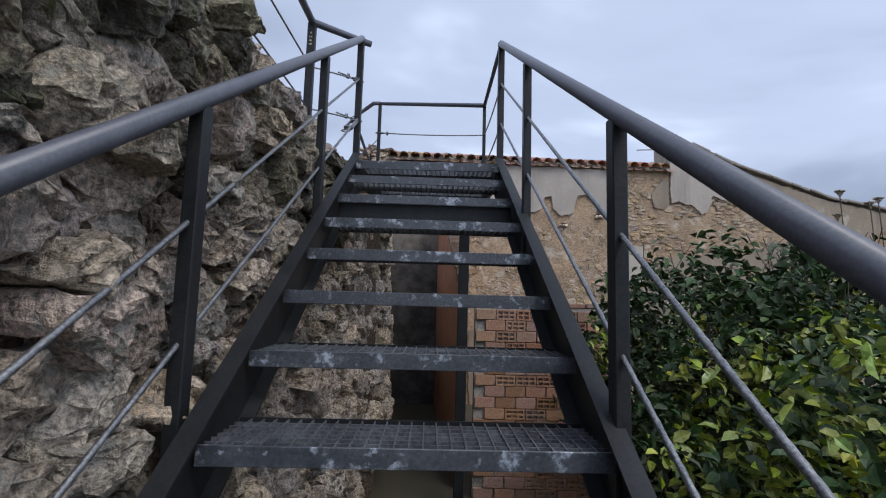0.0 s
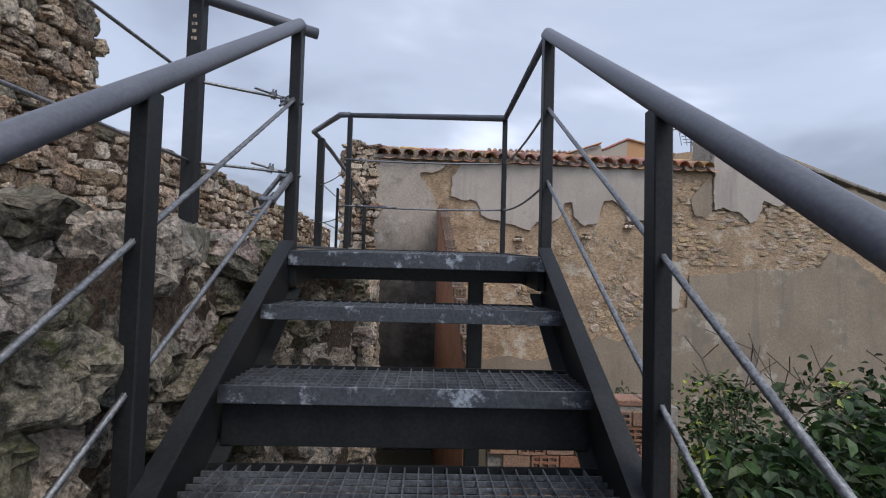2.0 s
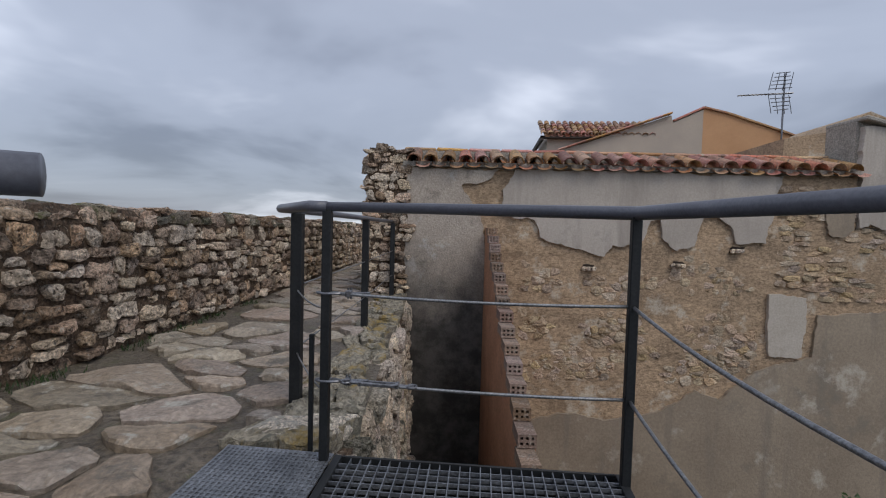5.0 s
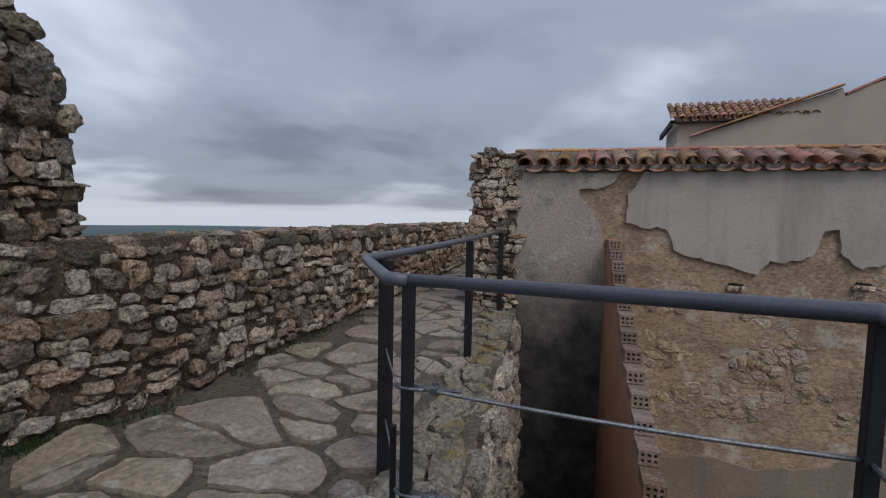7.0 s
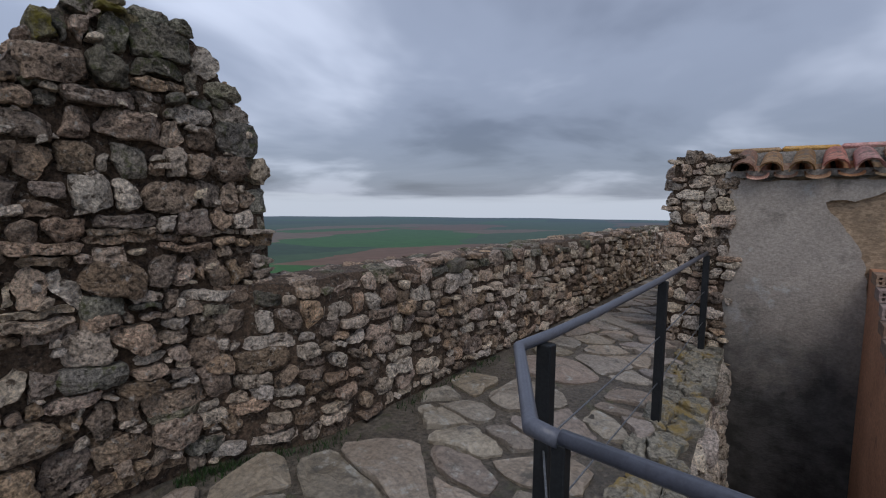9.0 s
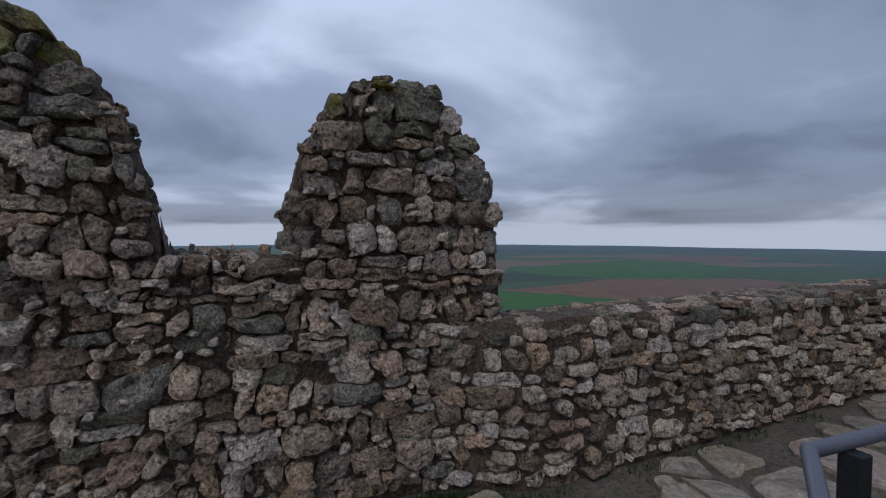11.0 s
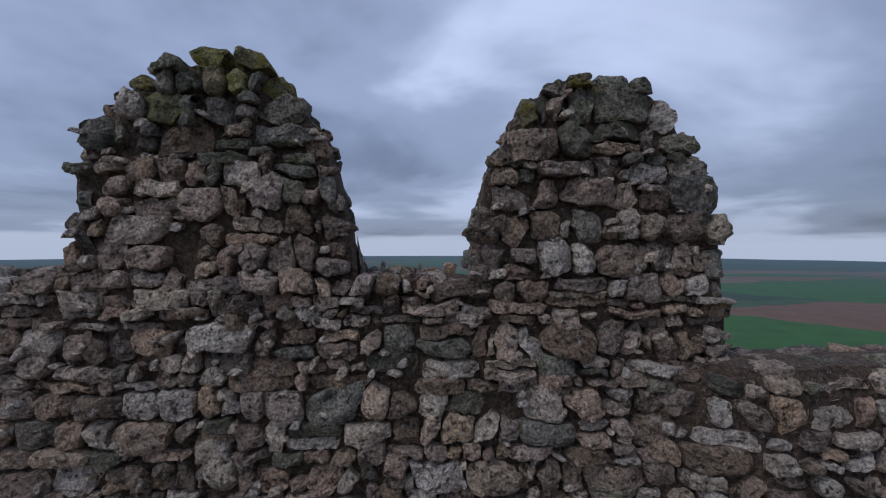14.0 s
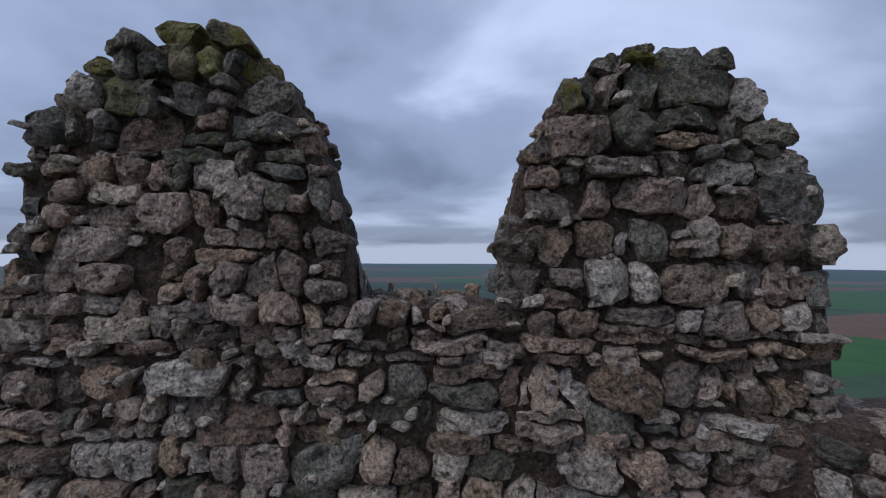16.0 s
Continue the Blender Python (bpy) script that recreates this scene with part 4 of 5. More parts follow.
# landing railing: right side and back
lr = tagged(new("landing_railing"), "dark steel landing railing with two sagging wire ropes", "railing")
CR, CL = (0.385, 4.56), (-0.685, 4.585)
for x, y in (CR, CL):
    bm = bmesh.new()
    post(bm, x, y, DECK - 0.1, RAIL_B - 0.01, 0.032, 0.032)
    part("post", bm, steel_mat, lr)
GATE = (-1.035, 5.17)
bm = bmesh.new()
tube(bm, [(RIGHT + 0.008, FRONT + 0.075, RAIL + 0.002), (CR[0], CR[1], RAIL_B), (CL[0], CL[1], RAIL_B)], 0.017, 12)
part("top_rail", bm, rail_mat, lr, "dark painted tube rail", smooth=True)
for h in (0.33, 0.65):
    rope(lr, (RIGHT + 0.008, FRONT + 0.05, RAIL - h), (CR[0], CR[1], RAIL_B - h + 0.015), sag=0.03)
    rope(lr, (CR[0], CR[1], RAIL_B - h + 0.015), (CL[0], CL[1], RAIL_B - h + 0.02), sag=0.012)
    clamp(lr, (CL[0] + 0.06, CL[1], RAIL_B - h + 0.018), (1, 0, 0))
turnbuckle(lr, (CL[0] + 0.2, CL[1] - 0.004, RAIL_B - 0.65 + 0.015), (1, 0, -0.02))

# walkway railing beyond the landing
wr = tagged(new("walkway_railing"), "dark steel railing along the walkway edge", "railing")
WPOSTS = [GATE, (-1.13, 6.88), (-1.28, 8.84)]
for x, y in WPOSTS:
    bm = bmesh.new()
    post(bm, x, y, WALK - 0.03, RAIL_B - 0.01, 0.055, 0.045)
    part("post", bm, steel_mat, wr)
bm = bmesh.new()
tube(bm, [(CL[0], CL[1] - 0.012, RAIL_B), (CL[0] - 0.07, CL[1] + 0.0, RAIL_B), (-1.06, 5.03, RAIL_B + 0.005), (-1.055, 5.27, RAIL_B + 0.005), (-1.065, 5.64, RAIL_B + 0.005), (-1.13, 6.8, RAIL_B + 0.005), (-1.29, 8.88, RAIL_B + 0.005)], 0.019, 12)
part("top_rail", bm, rail_mat, wr, "dark painted tube rail", smooth=True)
for h in (0.35, 0.66):
    rope(wr, (*GATE, RAIL - h), (*WPOSTS[1], RAIL - h), 0.004)
    rope(wr, (*WPOSTS[1], RAIL - h), (*WPOSTS[2], RAIL - h), 0.004)
    rope(wr, (CL[0], CL[1], RAIL - h), (*GATE, RAIL - h - 0.02), 0.004, 0.02)
bm = bmesh.new()
post(bm, -0.78, 4.70, WALK - 0.35, WALK + 0.45, 0.018, 0.018)
part("short_stake", bm, steel_mat, wr)

# railing behind, along the walkway over the stairs
br = tagged(new("edge_railing"), "dark steel railing with wire ropes above the rough wall", "railing")
BP = [(-0.98, 3.14), (-1.0, 0.9), (-1.0, -1.4), (-1.0, -3.6)]
for x, y in BP:
    bm = bmesh.new()
    post(bm, x, y, WALK - 0.04, RAIL - 0.02, 0.055, 0.045)
    part("post", bm, steel_mat, br)
bm = bmesh.new()
tube(bm, [(LEFT + 0.05, FRONT + 0.115, RAIL - 0.004), (LEFT - 0.03, FRONT + 0.06, RAIL - 0.004), (BP[0][0], BP[0][1], RAIL - 0.008), (-1.0, 0.9, RAIL - 0.008), (-1.0, -3.6, RAIL - 0.008)], 0.024, 14)
part("top_rail", bm, rail_mat, br, "dark painted tube rail", smooth=True)
for k, (dz, w) in enumerate(((0, 0.02), (0.028, 0.014), (0.055, 0.02), (0.085, 0.012))):
    bm = bmesh.new()
    box(bm, BP[0][0] - w / 2, BP[0][0] + w / 2, BP[0][1] - 0.0245, BP[0][1] - 0.022, 3.76 + dz, 3.772 + dz)
    part("painted_mark", bm, pale_mat, br, "illegible pale scrawl")
for h in (0.33, 0.64):
    rope(br, (LEFT - 0.03, FRONT + 0.04, RAIL - h), (*BP[0], RAIL - h - 0.01), sag=0.0)
    clamp(br, (LEFT - 0.07, FRONT + 0.02, RAIL - h + 0.004), (-0.33, -0.12, 0.06))
    rope(br, (*BP[0], RAIL - h - 0.01), (*BP[1], RAIL - h - 0.01))
    rope(br, (*BP[1], RAIL - h - 0.01), (*BP[3], RAIL - h - 0.01))


# ---- house beside the walkway ----
def fac(u, v, d=0.0):
    """A place on the house front: u is x, v is up, d outwards (towards the garden)."""
    return (u + 0.06 * d, house_y(u) - d, v)


def tile_mesh(length, r0, r1, up=True):
    """One barrel tile, half a tapered tube, 15 mm thick."""
    verts, faces = [], []
    n = 7
    for rr, off in ((1.0, 0.0), (0.84, -0.0)):
        for i, (y, r) in enumerate(((0, r0), (length, r1))):
            for j in range(n):
                a = math.pi * j / (n - 1)
                verts.append((-math.cos(a) * r * rr, y, math.sin(a) * r * rr * (0.95 if up else -0.42)))
    for base in (0, 2 * n):
        for j in range(n - 1):
            a = base + j
            faces.append((a, a + 1, a + 1 + n, a + n))
    for j in range(n - 1):
        faces.append((j, j + 1, 2 * n + j + 1, 2 * n + j))
        faces.append((n + j, n + j + 1, 3 * n + j + 1, 3 * n + j))
    faces += [(0, n, 3 * n, 2 * n), (n - 1, 2 * n - 1, 4 * n - 1, 3 * n - 1)]
    me = bpy.data.meshes.new("roof_tile")
    me.from_pydata(verts, [], faces)
    me.materials.append(tile_mat)
    me.polygons.foreach_set("use_smooth", [True] * len(me.polygons))
    return me


def tiled_roof(parent, origin, along, count, rows, pitch, slope, rng, length=0.42, course=0.30, wobble=1.0, low=True):
    """Rows of barrel tiles: channels below, covers above. along: the eave's direction in degrees."""
    cover, channel = tile_mesh(length, 0.092 * pitch / 0.21, 0.075 * pitch / 0.21, True), tile_mesh(length, 0.085 * pitch / 0.21, 0.1 * pitch / 0.21, False)
    base = Matrix.Translation(origin) @ pose(0, 0, 0, 0, 0, along)
    for r in range(rows):
        for i in range(count):
            for kind in ((0, 1) if low else (0,)):
                me = (cover, channel)[kind]
                ob = new("roof_tile", me)
                ob.parent = parent
                x = (i + (0.5 if kind else 0)) * pitch
                m = base @ pose(x + rng.uniform(-0.012, 0.012) * wobble, 0, 0, slope, 0, 0) @ pose(0, r * course + rng.uniform(-0.025, 0.02) * wobble, (-0.005 if kind else 0.03) + r * 0.004,
                                                                                     rng.uniform(-2, 2) * wobble, rng.uniform(-3, 3) * wobble, rng.uniform(-3, 3) * wobble)
                ob.matrix_parent_inverse = Matrix()
                ob.matrix_basis = parent.matrix_world.inverted() @ m


EAVE = 4.70
house = tagged(new("old_house"), "old house with peeling grey render over ochre masonry and clay-tiled eave", "house")
bm = bmesh.new()
outline = [(-1.12, -0.2), (-1.12, 4.64), (4.42, 4.66), (4.42, 5.34), (4.85, 5.24), (5.75, 4.86), (7.7, 4.25), (12, 3.6), (12, -0.2)]
slab(bm, outline, lambda u, v, d: fac(u, v, d), -0.5, -0.03)
part("wall", bm, bedding_mat, house)
front = uneven_sheet("bare_masonry", -1.12, 4.45, 0, 4.66, 0.045, fac, 0.017, adobe_mat, house, scale=3.2)
tagged(front, "exposed ochre earth and rubble masonry")
right_wall = uneven_sheet("bare_masonry", 4.45, 9.5, 0, 4.0, 0.06, fac, 0.017, adobe_mat, house, scale=3.2)


def patch(name, outline, mat, d0=-0.05, d1=0.04, step=0.045, amp=0.035, seed=1.0, label=""):
    bm = bmesh.new()
    slab(bm, ragged(outline, step, amp, seed), fac, d0, d1)
    return part(name, bm, mat, house, label)


# grey render left on the upper wall, with its ragged lower edge
patch("render_patch", [(0.24, 4.64), (0.12, 4.37), (0.10, 4.08), (0.5, 4.03), (0.6, 3.82), (0.9, 3.72), (1.19, 3.64), (1.36, 3.6), (1.5, 3.74), (1.62, 3.72), (1.85, 3.8), (1.93, 4.05), (2.06, 4.06), (2.12, 3.8),
                       (2.28, 3.68), (2.5, 3.76), (2.58, 4.08), (2.72, 4.12), (2.95, 4.0), (3.0, 3.78), (3.35, 3.8), (3.42, 4.1), (3.5, 4.5), (3.55, 4.64)], plaster_mat, label="peeling grey cement render")
patch("render_patch", [(-1.1, 4.64), (-1.1, 0), (-0.06, 0), (-0.06, 3.5), (-0.12, 3.9), (-0.25, 4.2), (-0.42, 4.42), (-0.1, 4.5), (0.05, 4.63)], low_dark_render_mat, seed=2.0, label="grey render, mottled black towards the bottom")
patch("render_patch", [(4.46, 5.28), (4.46, 4.02), (4.62, 4.06), (4.9, 4.0), (5.08, 3.84), (5.2, 3.86), (5.32, 4.2), (5.6, 4.12), (5.8, 4.2), (5.86, 4.6), (5.7, 4.84), (4.85, 5.22)], plaster_mat, d1=0.046, seed=4.0, label="peeling grey cement render")
patch("render_patch", [(4.05, 4.2), (4.12, 3.92), (4.32, 3.9), (4.44, 4.02), (4.43, 4.4), (4.3, 4.5)], lowrender_mat, seed=4.5)
patch("render_patch", [(6.2, 4.62), (6.2, 4.2), (6.6, 4.0), (7.0, 3.6), (8.5, 3.4), (9.4, 3.9), (7.7, 4.2)], lowrender_mat, d1=0.06, seed=4.7)
# beige render along the foot of the wall
patch("render_patch", [(0.55, 0), (0.5, 1.45), (0.9, 1.6), (1.5, 1.5), (2.2, 1.65), (2.6, 1.95), (2.9, 1.8), (3.3, 2.2), (3.6, 2.3), (4.0, 2.4), (4.05, 2.95), (4.4, 2.95), (5.2, 3.05), (6.3, 3.1), (6.5, 3.4), (6.9, 3.3), (7.4, 2.9), (9.4, 2.8), (9.4, 0)],
      lowrender_mat, seed=5.0, label="stained beige render along the wall foot")
patch("render_patch", [(3.42, 3.2), (3.46, 2.4), (3.88, 2.38), (3.9, 3.14)], pale_render_mat, d1=0.045, seed=6.0, label="pale square patch of render")

rng = random.Random(11)
tiled_roof(house, (-1.0, house_y(-1.0) - 0.13, 4.68), math.degrees(math.atan(0.06)), 26, 1, 0.213, 19, rng, length=0.5)
bm = bmesh.new()
slab(bm, [(-1.15, 4.66), (4.45, 4.66), (4.45, 4.72), (-1.15, 4.72)], fac, -0.5, 0.05)
part("eave_bed", bm, bedding_mat, house)
bm = bmesh.new()
m0 = pose(-1.05, house_y(-1.05), 4.68, 10, 0, math.degrees(math.atan(0.06)))
box(bm, -0.05, 5.55, 0.0, 1.1, -0.05, -0.01, m0)
part("roof_deck", bm, bedding_mat, house)
for i in range(13):
    bm = bmesh.new()
    x = -1.0 + i * 0.43
    box(bm, -0.215, 0.215, -0.12, 0.12, 0, 0.05, pose(x, house_y(x) + 0.5, 4.915, 0, rng.uniform(-2, 2), 3.4 + rng.uniform(-2, 2)), bevel=0.02)
    part("ridge_tile", bm, tile_mat, house)
bm = bmesh.new()
slab(bm, ragged([(-1.1, 4.72), (4.4, 4.72), (4.4, 4.9), (-1.1, 4.91)], 0.2, 0.012, 5), lambda u, v, d: fac(u, v, d), -0.75, -0.3)
part("capping_band", bm, bedding_mat, house, "grey mortar band above the eave tiles")
# coping of the higher wall
bm = bmesh.new()
for (a, za), (b, zb) in zip([(4.4, 5.36), (4.85, 5.26), (5.75, 4.88), (7.7, 4.27)], [(4.85, 5.26), (5.75, 4.88), (7.7, 4.27), (12, 3.62)]):
    k = max(1, int((b - a) / 0.35))
    for i in range(k):
        u = a + (b - a) * (i + 0.5) / k
        v = za + (zb - za) * (i + 0.5) / k
        bm = bmesh.new()
        m = pose(u, house_y(u) + 0.15, v, 0, math.degrees(-math.atan2(zb - za, b - a)), 3.4) @ pose(0, 0, 0, rng.uniform(-3, 3), rng.uniform(-3, 3), 0)
        box(bm, -0.2, 0.2, -0.25, 0.4, -0.02, 0.035, m, bevel=0.012)
        part("coping_tile", bm, bedding_mat, house)

# ---- hollow-brick walls in the gap ----
brick_wall = tagged(new("raked_brick_wall"), "unfinished hollow clay brick wall with a stepped top", "brick wall")


def hollow_brick(w=0.2, h=0.105, l=0.26):
    """Clay block, its end (towards -y) pierced by six square cells."""
    bm = bmesh.new()
    nx, nz, t = 3, 2, 0.016
    xs, zs = [-w / 2], [0.0]
    cw, ch = (w - t * (nx + 1)) / nx, (h - t * (nz + 1)) / nz
    for i in range(nx):
        xs += [xs[-1] + t, xs[-1] + t + cw]
    xs.append(w / 2)
    for i in range(nz):
        zs += [zs[-1] + t, zs[-1] + t + ch]
    zs.append(h)
    for i in range(len(xs) - 1):
        for j in range(len(zs) - 1):
            y = 0.0
            if i % 2 == 1 and j % 2 == 1:
                y = 0.05
                f = [(xs[i], zs[j]), (xs[i + 1], zs[j]), (xs[i + 1], zs[j + 1]), (xs[i], zs[j + 1])]
                for (a, b), (c, d) in zip(f, f[1:] + f[:1]):
                    bm.faces.new([bm.verts.new(p) for p in ((a, 0, b), (c, 0, d), (c, y, d), (a, y, b))])
            bm.faces.new([bm.verts.new(p) for p in ((xs[i], y, zs[j]), (xs[i + 1], y, zs[j]), (xs[i + 1], y, zs[j + 1]), (xs[i], y, zs[j + 1]))])
    for q in (((-w / 2, 0, 0), (-w / 2, l, 0), (-w / 2, l, h), (-w / 2, 0, h)), ((w / 2, 0, 0), (w / 2, l, 0), (w / 2, l, h), (w / 2, 0, h)), ((-w / 2, 0, h), (w / 2, 0, h), (w / 2, l, h), (-w / 2, l, h)),
              ((-w / 2, l, 0), (w / 2, l, 0), (w / 2, l, h), (-w / 2, l, h))):
        bm.faces.new([bm.verts.new(p) for p in q])
    bmesh.ops.remove_doubles(bm, verts=bm.verts[:], dist=1e-5)
    me = bpy.data.meshes.new("brick")
    bm.to_mesh(me)
    bm.free()
    me.materials.append(brick_mat)
    return me


def rake_x(y):
    return 0.2 - 0.072 * (y - 4.9)


RAKE0 = (5.15, 2.25)


def rake_z(y):
    return 2.25 + (y - 5.15) * 0.472


bm = bmesh.new()
poly = [(5.15, 0.0), (9.03, 0.0), (9.03, 3.93)]
y = 8.75
while y > 5.2:
    poly += [(y, rake_z(y) - 0.02), (y, rake_z(y) - 0.112)]
    y -= 0.195
poly.append((5.15, 2.1))
slab(bm, poly, lambda u, v, d: (rake_x(u) + d, u, v), 0.0, 0.11)
part("wall_face", bm, redface_mat, brick_wall, "red clay-washed wall face")
hb = hollow_brick(0.118, 0.086, 0.24)
hb.materials[0] = dirty_brick_mat
y = 8.75
while y > 5.2:
    ob = new("brick", hb)
    ob.parent = brick_wall
    ob.matrix_basis = pose(rake_x(y) + 0.062 + rng.uniform(-0.006, 0.006), y - 0.205, rake_z(y) - 0.105, 0, 0, 4 + rng.uniform(-2, 2))
    y -= 0.195

cross = tagged(new("brick_cross_wall"), "orange hollow clay brick wall facing the stairs", "brick wall")
bm = bmesh.new()
box(bm, 0.36, 1.78, 4.93, 5.1, 0.0, 1.93)
part("core", bm, bedding_mat, cross)
hb2 = hollow_brick(0.2, 0.105, 0.12)
bmx = bmesh.new()
box(bmx, -0.1, 0.1, 0, 0.12, 0, 0.105, bevel=0.004)
solid = bpy.data.meshes.new("brick")
bmx.to_mesh(solid)
bmx.free()
solid.materials.append(brick_mat)
for r in range(17):
    x = 0.37 + (0.1 if r % 2 else 0)
    while x < 1.62:
        ob = new("brick", hb2 if rng.random() < 0.45 else solid)
        ob.parent = cross
        ob.matrix_basis = pose(x + 0.1, 4.9 + rng.uniform(-0.006, 0.006), r * 0.112, 0, 0, rng.uniform(-1, 1))
        x += 0.212

for i in range(7):
    x = 0.42 + i * 0.2
    bm = bmesh.new()
    box(bm, -0.095, 0.095, -0.1, 0.1, 0, 0.05, pose(x, 5.02, 1.93, rng.uniform(-4, 4), rng.uniform(-4, 4), rng.uniform(-6, 6)), bevel=0.008)
    part("coping_brick", bm, brick_mat if i > 3 else bedding_mat, cross)

# the rest of the old house, behind its front
bm = bmesh.new()
slab(bm, [(0.72, 4.88), (5.5, 3.6), (5.5, -0.2), (0.72, -0.2)], lambda u, v, d: (d, house_y(d) + u, v), -1.1, 4.4)
part("rear_body", bm, lowrender_mat, house)
bm = bmesh.new()
slab(bm, [(0.7, 4.89), (5.7, 3.55), (5.7, 3.63), (0.7, 4.97)], lambda u, v, d: (d, house_y(d) + u, v), -1.15, 4.42)
part("rear_roof", bm, tile_mat, house)

# ---- houses behind ----
back = tagged(new("neighbour_house"), "neighbouring house with pale gable and clay-tiled roofs", "house")
bm = bmesh.new()
slab(bm, [(2.0, 0), (2.0, 6.6), (2.7, 6.85), (6.32, 8.1), (6.4, 7.85), (7.4, 8.3), (7.4, 0)], lambda u, v, d: (u, 20 - d, v), -4, 0)
part("gable_wall", bm, palewall_mat, back)
bm = bmesh.new()
box(bm, 2.1, 5.0, 20.3, 23, 5, 7.6)
part("upper_wall", bm, palewall_mat, back)
bm = bmesh.new()
box(bm, 1.85, 5.2, 20.05, 20.25, 7.28, 7.36)
box(bm, 1.85, 1.95, 20.05, 23, 7.2, 7.36)
part("eave_board", bm, wood_mat, back)
tiled_roof(back, (1.95, 20.0, 7.36), 0, 17, 5, 0.235, 27, rng, low=True)
for i in range(12):
    bm = bmesh.new()
    t = (i + 0.5) / 12
    m = pose(2.45 + 3.87 * t, 19.95, 6.8 + 1.33 * t, 0, -19, 0)
    box(bm, -0.18, 0.18, -0.12, 0.2, 0, 0.06, m, bevel=0.02)
    part("verge_tile", bm, tile_mat, back)
oh = tagged(new("orange_house"), "plain orange rendered gable house", "house")
bm = bmesh.new()
slab(bm, [(7.41, 0), (7.41, 8.34), (8.2, 8.15), (10.15, 7.5), (12, 6.8), (12, 0)], lambda u, v, d: (u, 20.02 - d, v), -4, 0)
part("gable_wall", bm, orange_mat, oh)
bm = bmesh.new()
for (a, za), (b, zb) in (((6.42, 7.9), (7.41, 8.36)), ((7.41, 8.36), (8.2, 8.17)), ((8.2, 8.17), (10.15, 7.52)), ((10.15, 7.52), (12, 6.82))):
    L = math.hypot(b - a, zb - za)
    box(bm, 0, L, -0.05, 0.5, -0.02, 0.05, pose(a, 20, za, 0, -math.degrees(math.atan2(zb - za, b - a)), 0), bevel=0.01)
part("verge", bm, tile_mat, oh)
ochre = tagged(new("ochre_gable"), "old ochre gable wall behind the render", "wall")
bm = bmesh.new()
slab(bm, [(5.3, 0), (5.3, 5.72), (6.1, 5.85), (6.75, 6.22), (8, 5.7), (11, 4.6), (11, 0)], lambda u, v, d: (u, 12 - d, v), -2, 0)
part("gable_wall", bm, adobe_mat, ochre)


def antenna():
    a = tagged(new("tv_antenna"), "thin metal television antenna on a mast", "antenna")
    x, y = 9.95, 19.9
    bm = bmesh.new()
    tube(bm, [(x, y, 7.0), (x, y, 9.5)], 0.03, 6)
    part("mast", bm, fitting_mat, a)
    bm = bmesh.new()
    tube(bm, [(x - 1.5, y, 8.75), (x + 0.3, y, 8.85)], 0.022, 6)
    for i in range(9):
        tube(bm, [(x - 1.45 + i * 0.13, y - 0.1, 8.75 + i * 0.007), (x - 1.45 + i * 0.13, y + 0.1, 8.75 + i * 0.007)], 0.012, 4)
    part("boom", bm, fitting_mat, a)
    bm = bmesh.new()
    for k in range(2):
        s = 1 if k else -1
        for i in range(5):
            z = 8.85 + s * (0.1 + i * 0.13)
            tube(bm, [(x - 0.55 + i * 0.05, y - 0.1, z), (x + 0.25 - i * 0.02, y, z + 0.08)], 0.014, 4)
        for i in range(4):
            xx = x - 0.5 + i * 0.22
            tube(bm, [(xx, y, 8.85 + s * 0.08), (xx + 0.12, y, 8.85 + s * 0.7)], 0.014, 4)
    part("reflector", bm, fitting_mat, a)


antenna()

# ---- pier of rubble at the house corner ----
pier = tagged(new("corner_pier"), "rubble stone corner of the house beside the walkway", "pier")
bm = bmesh.new()
slab(bm, ragged([(-1.6, 2.6), (-1.1, 2.6), (-1.06, 4.86), (-1.58, 4.88)], 0.15, 0.02, 8), fac, -4.0, 0.03)
part("core", bm, mortar_mat, pier)


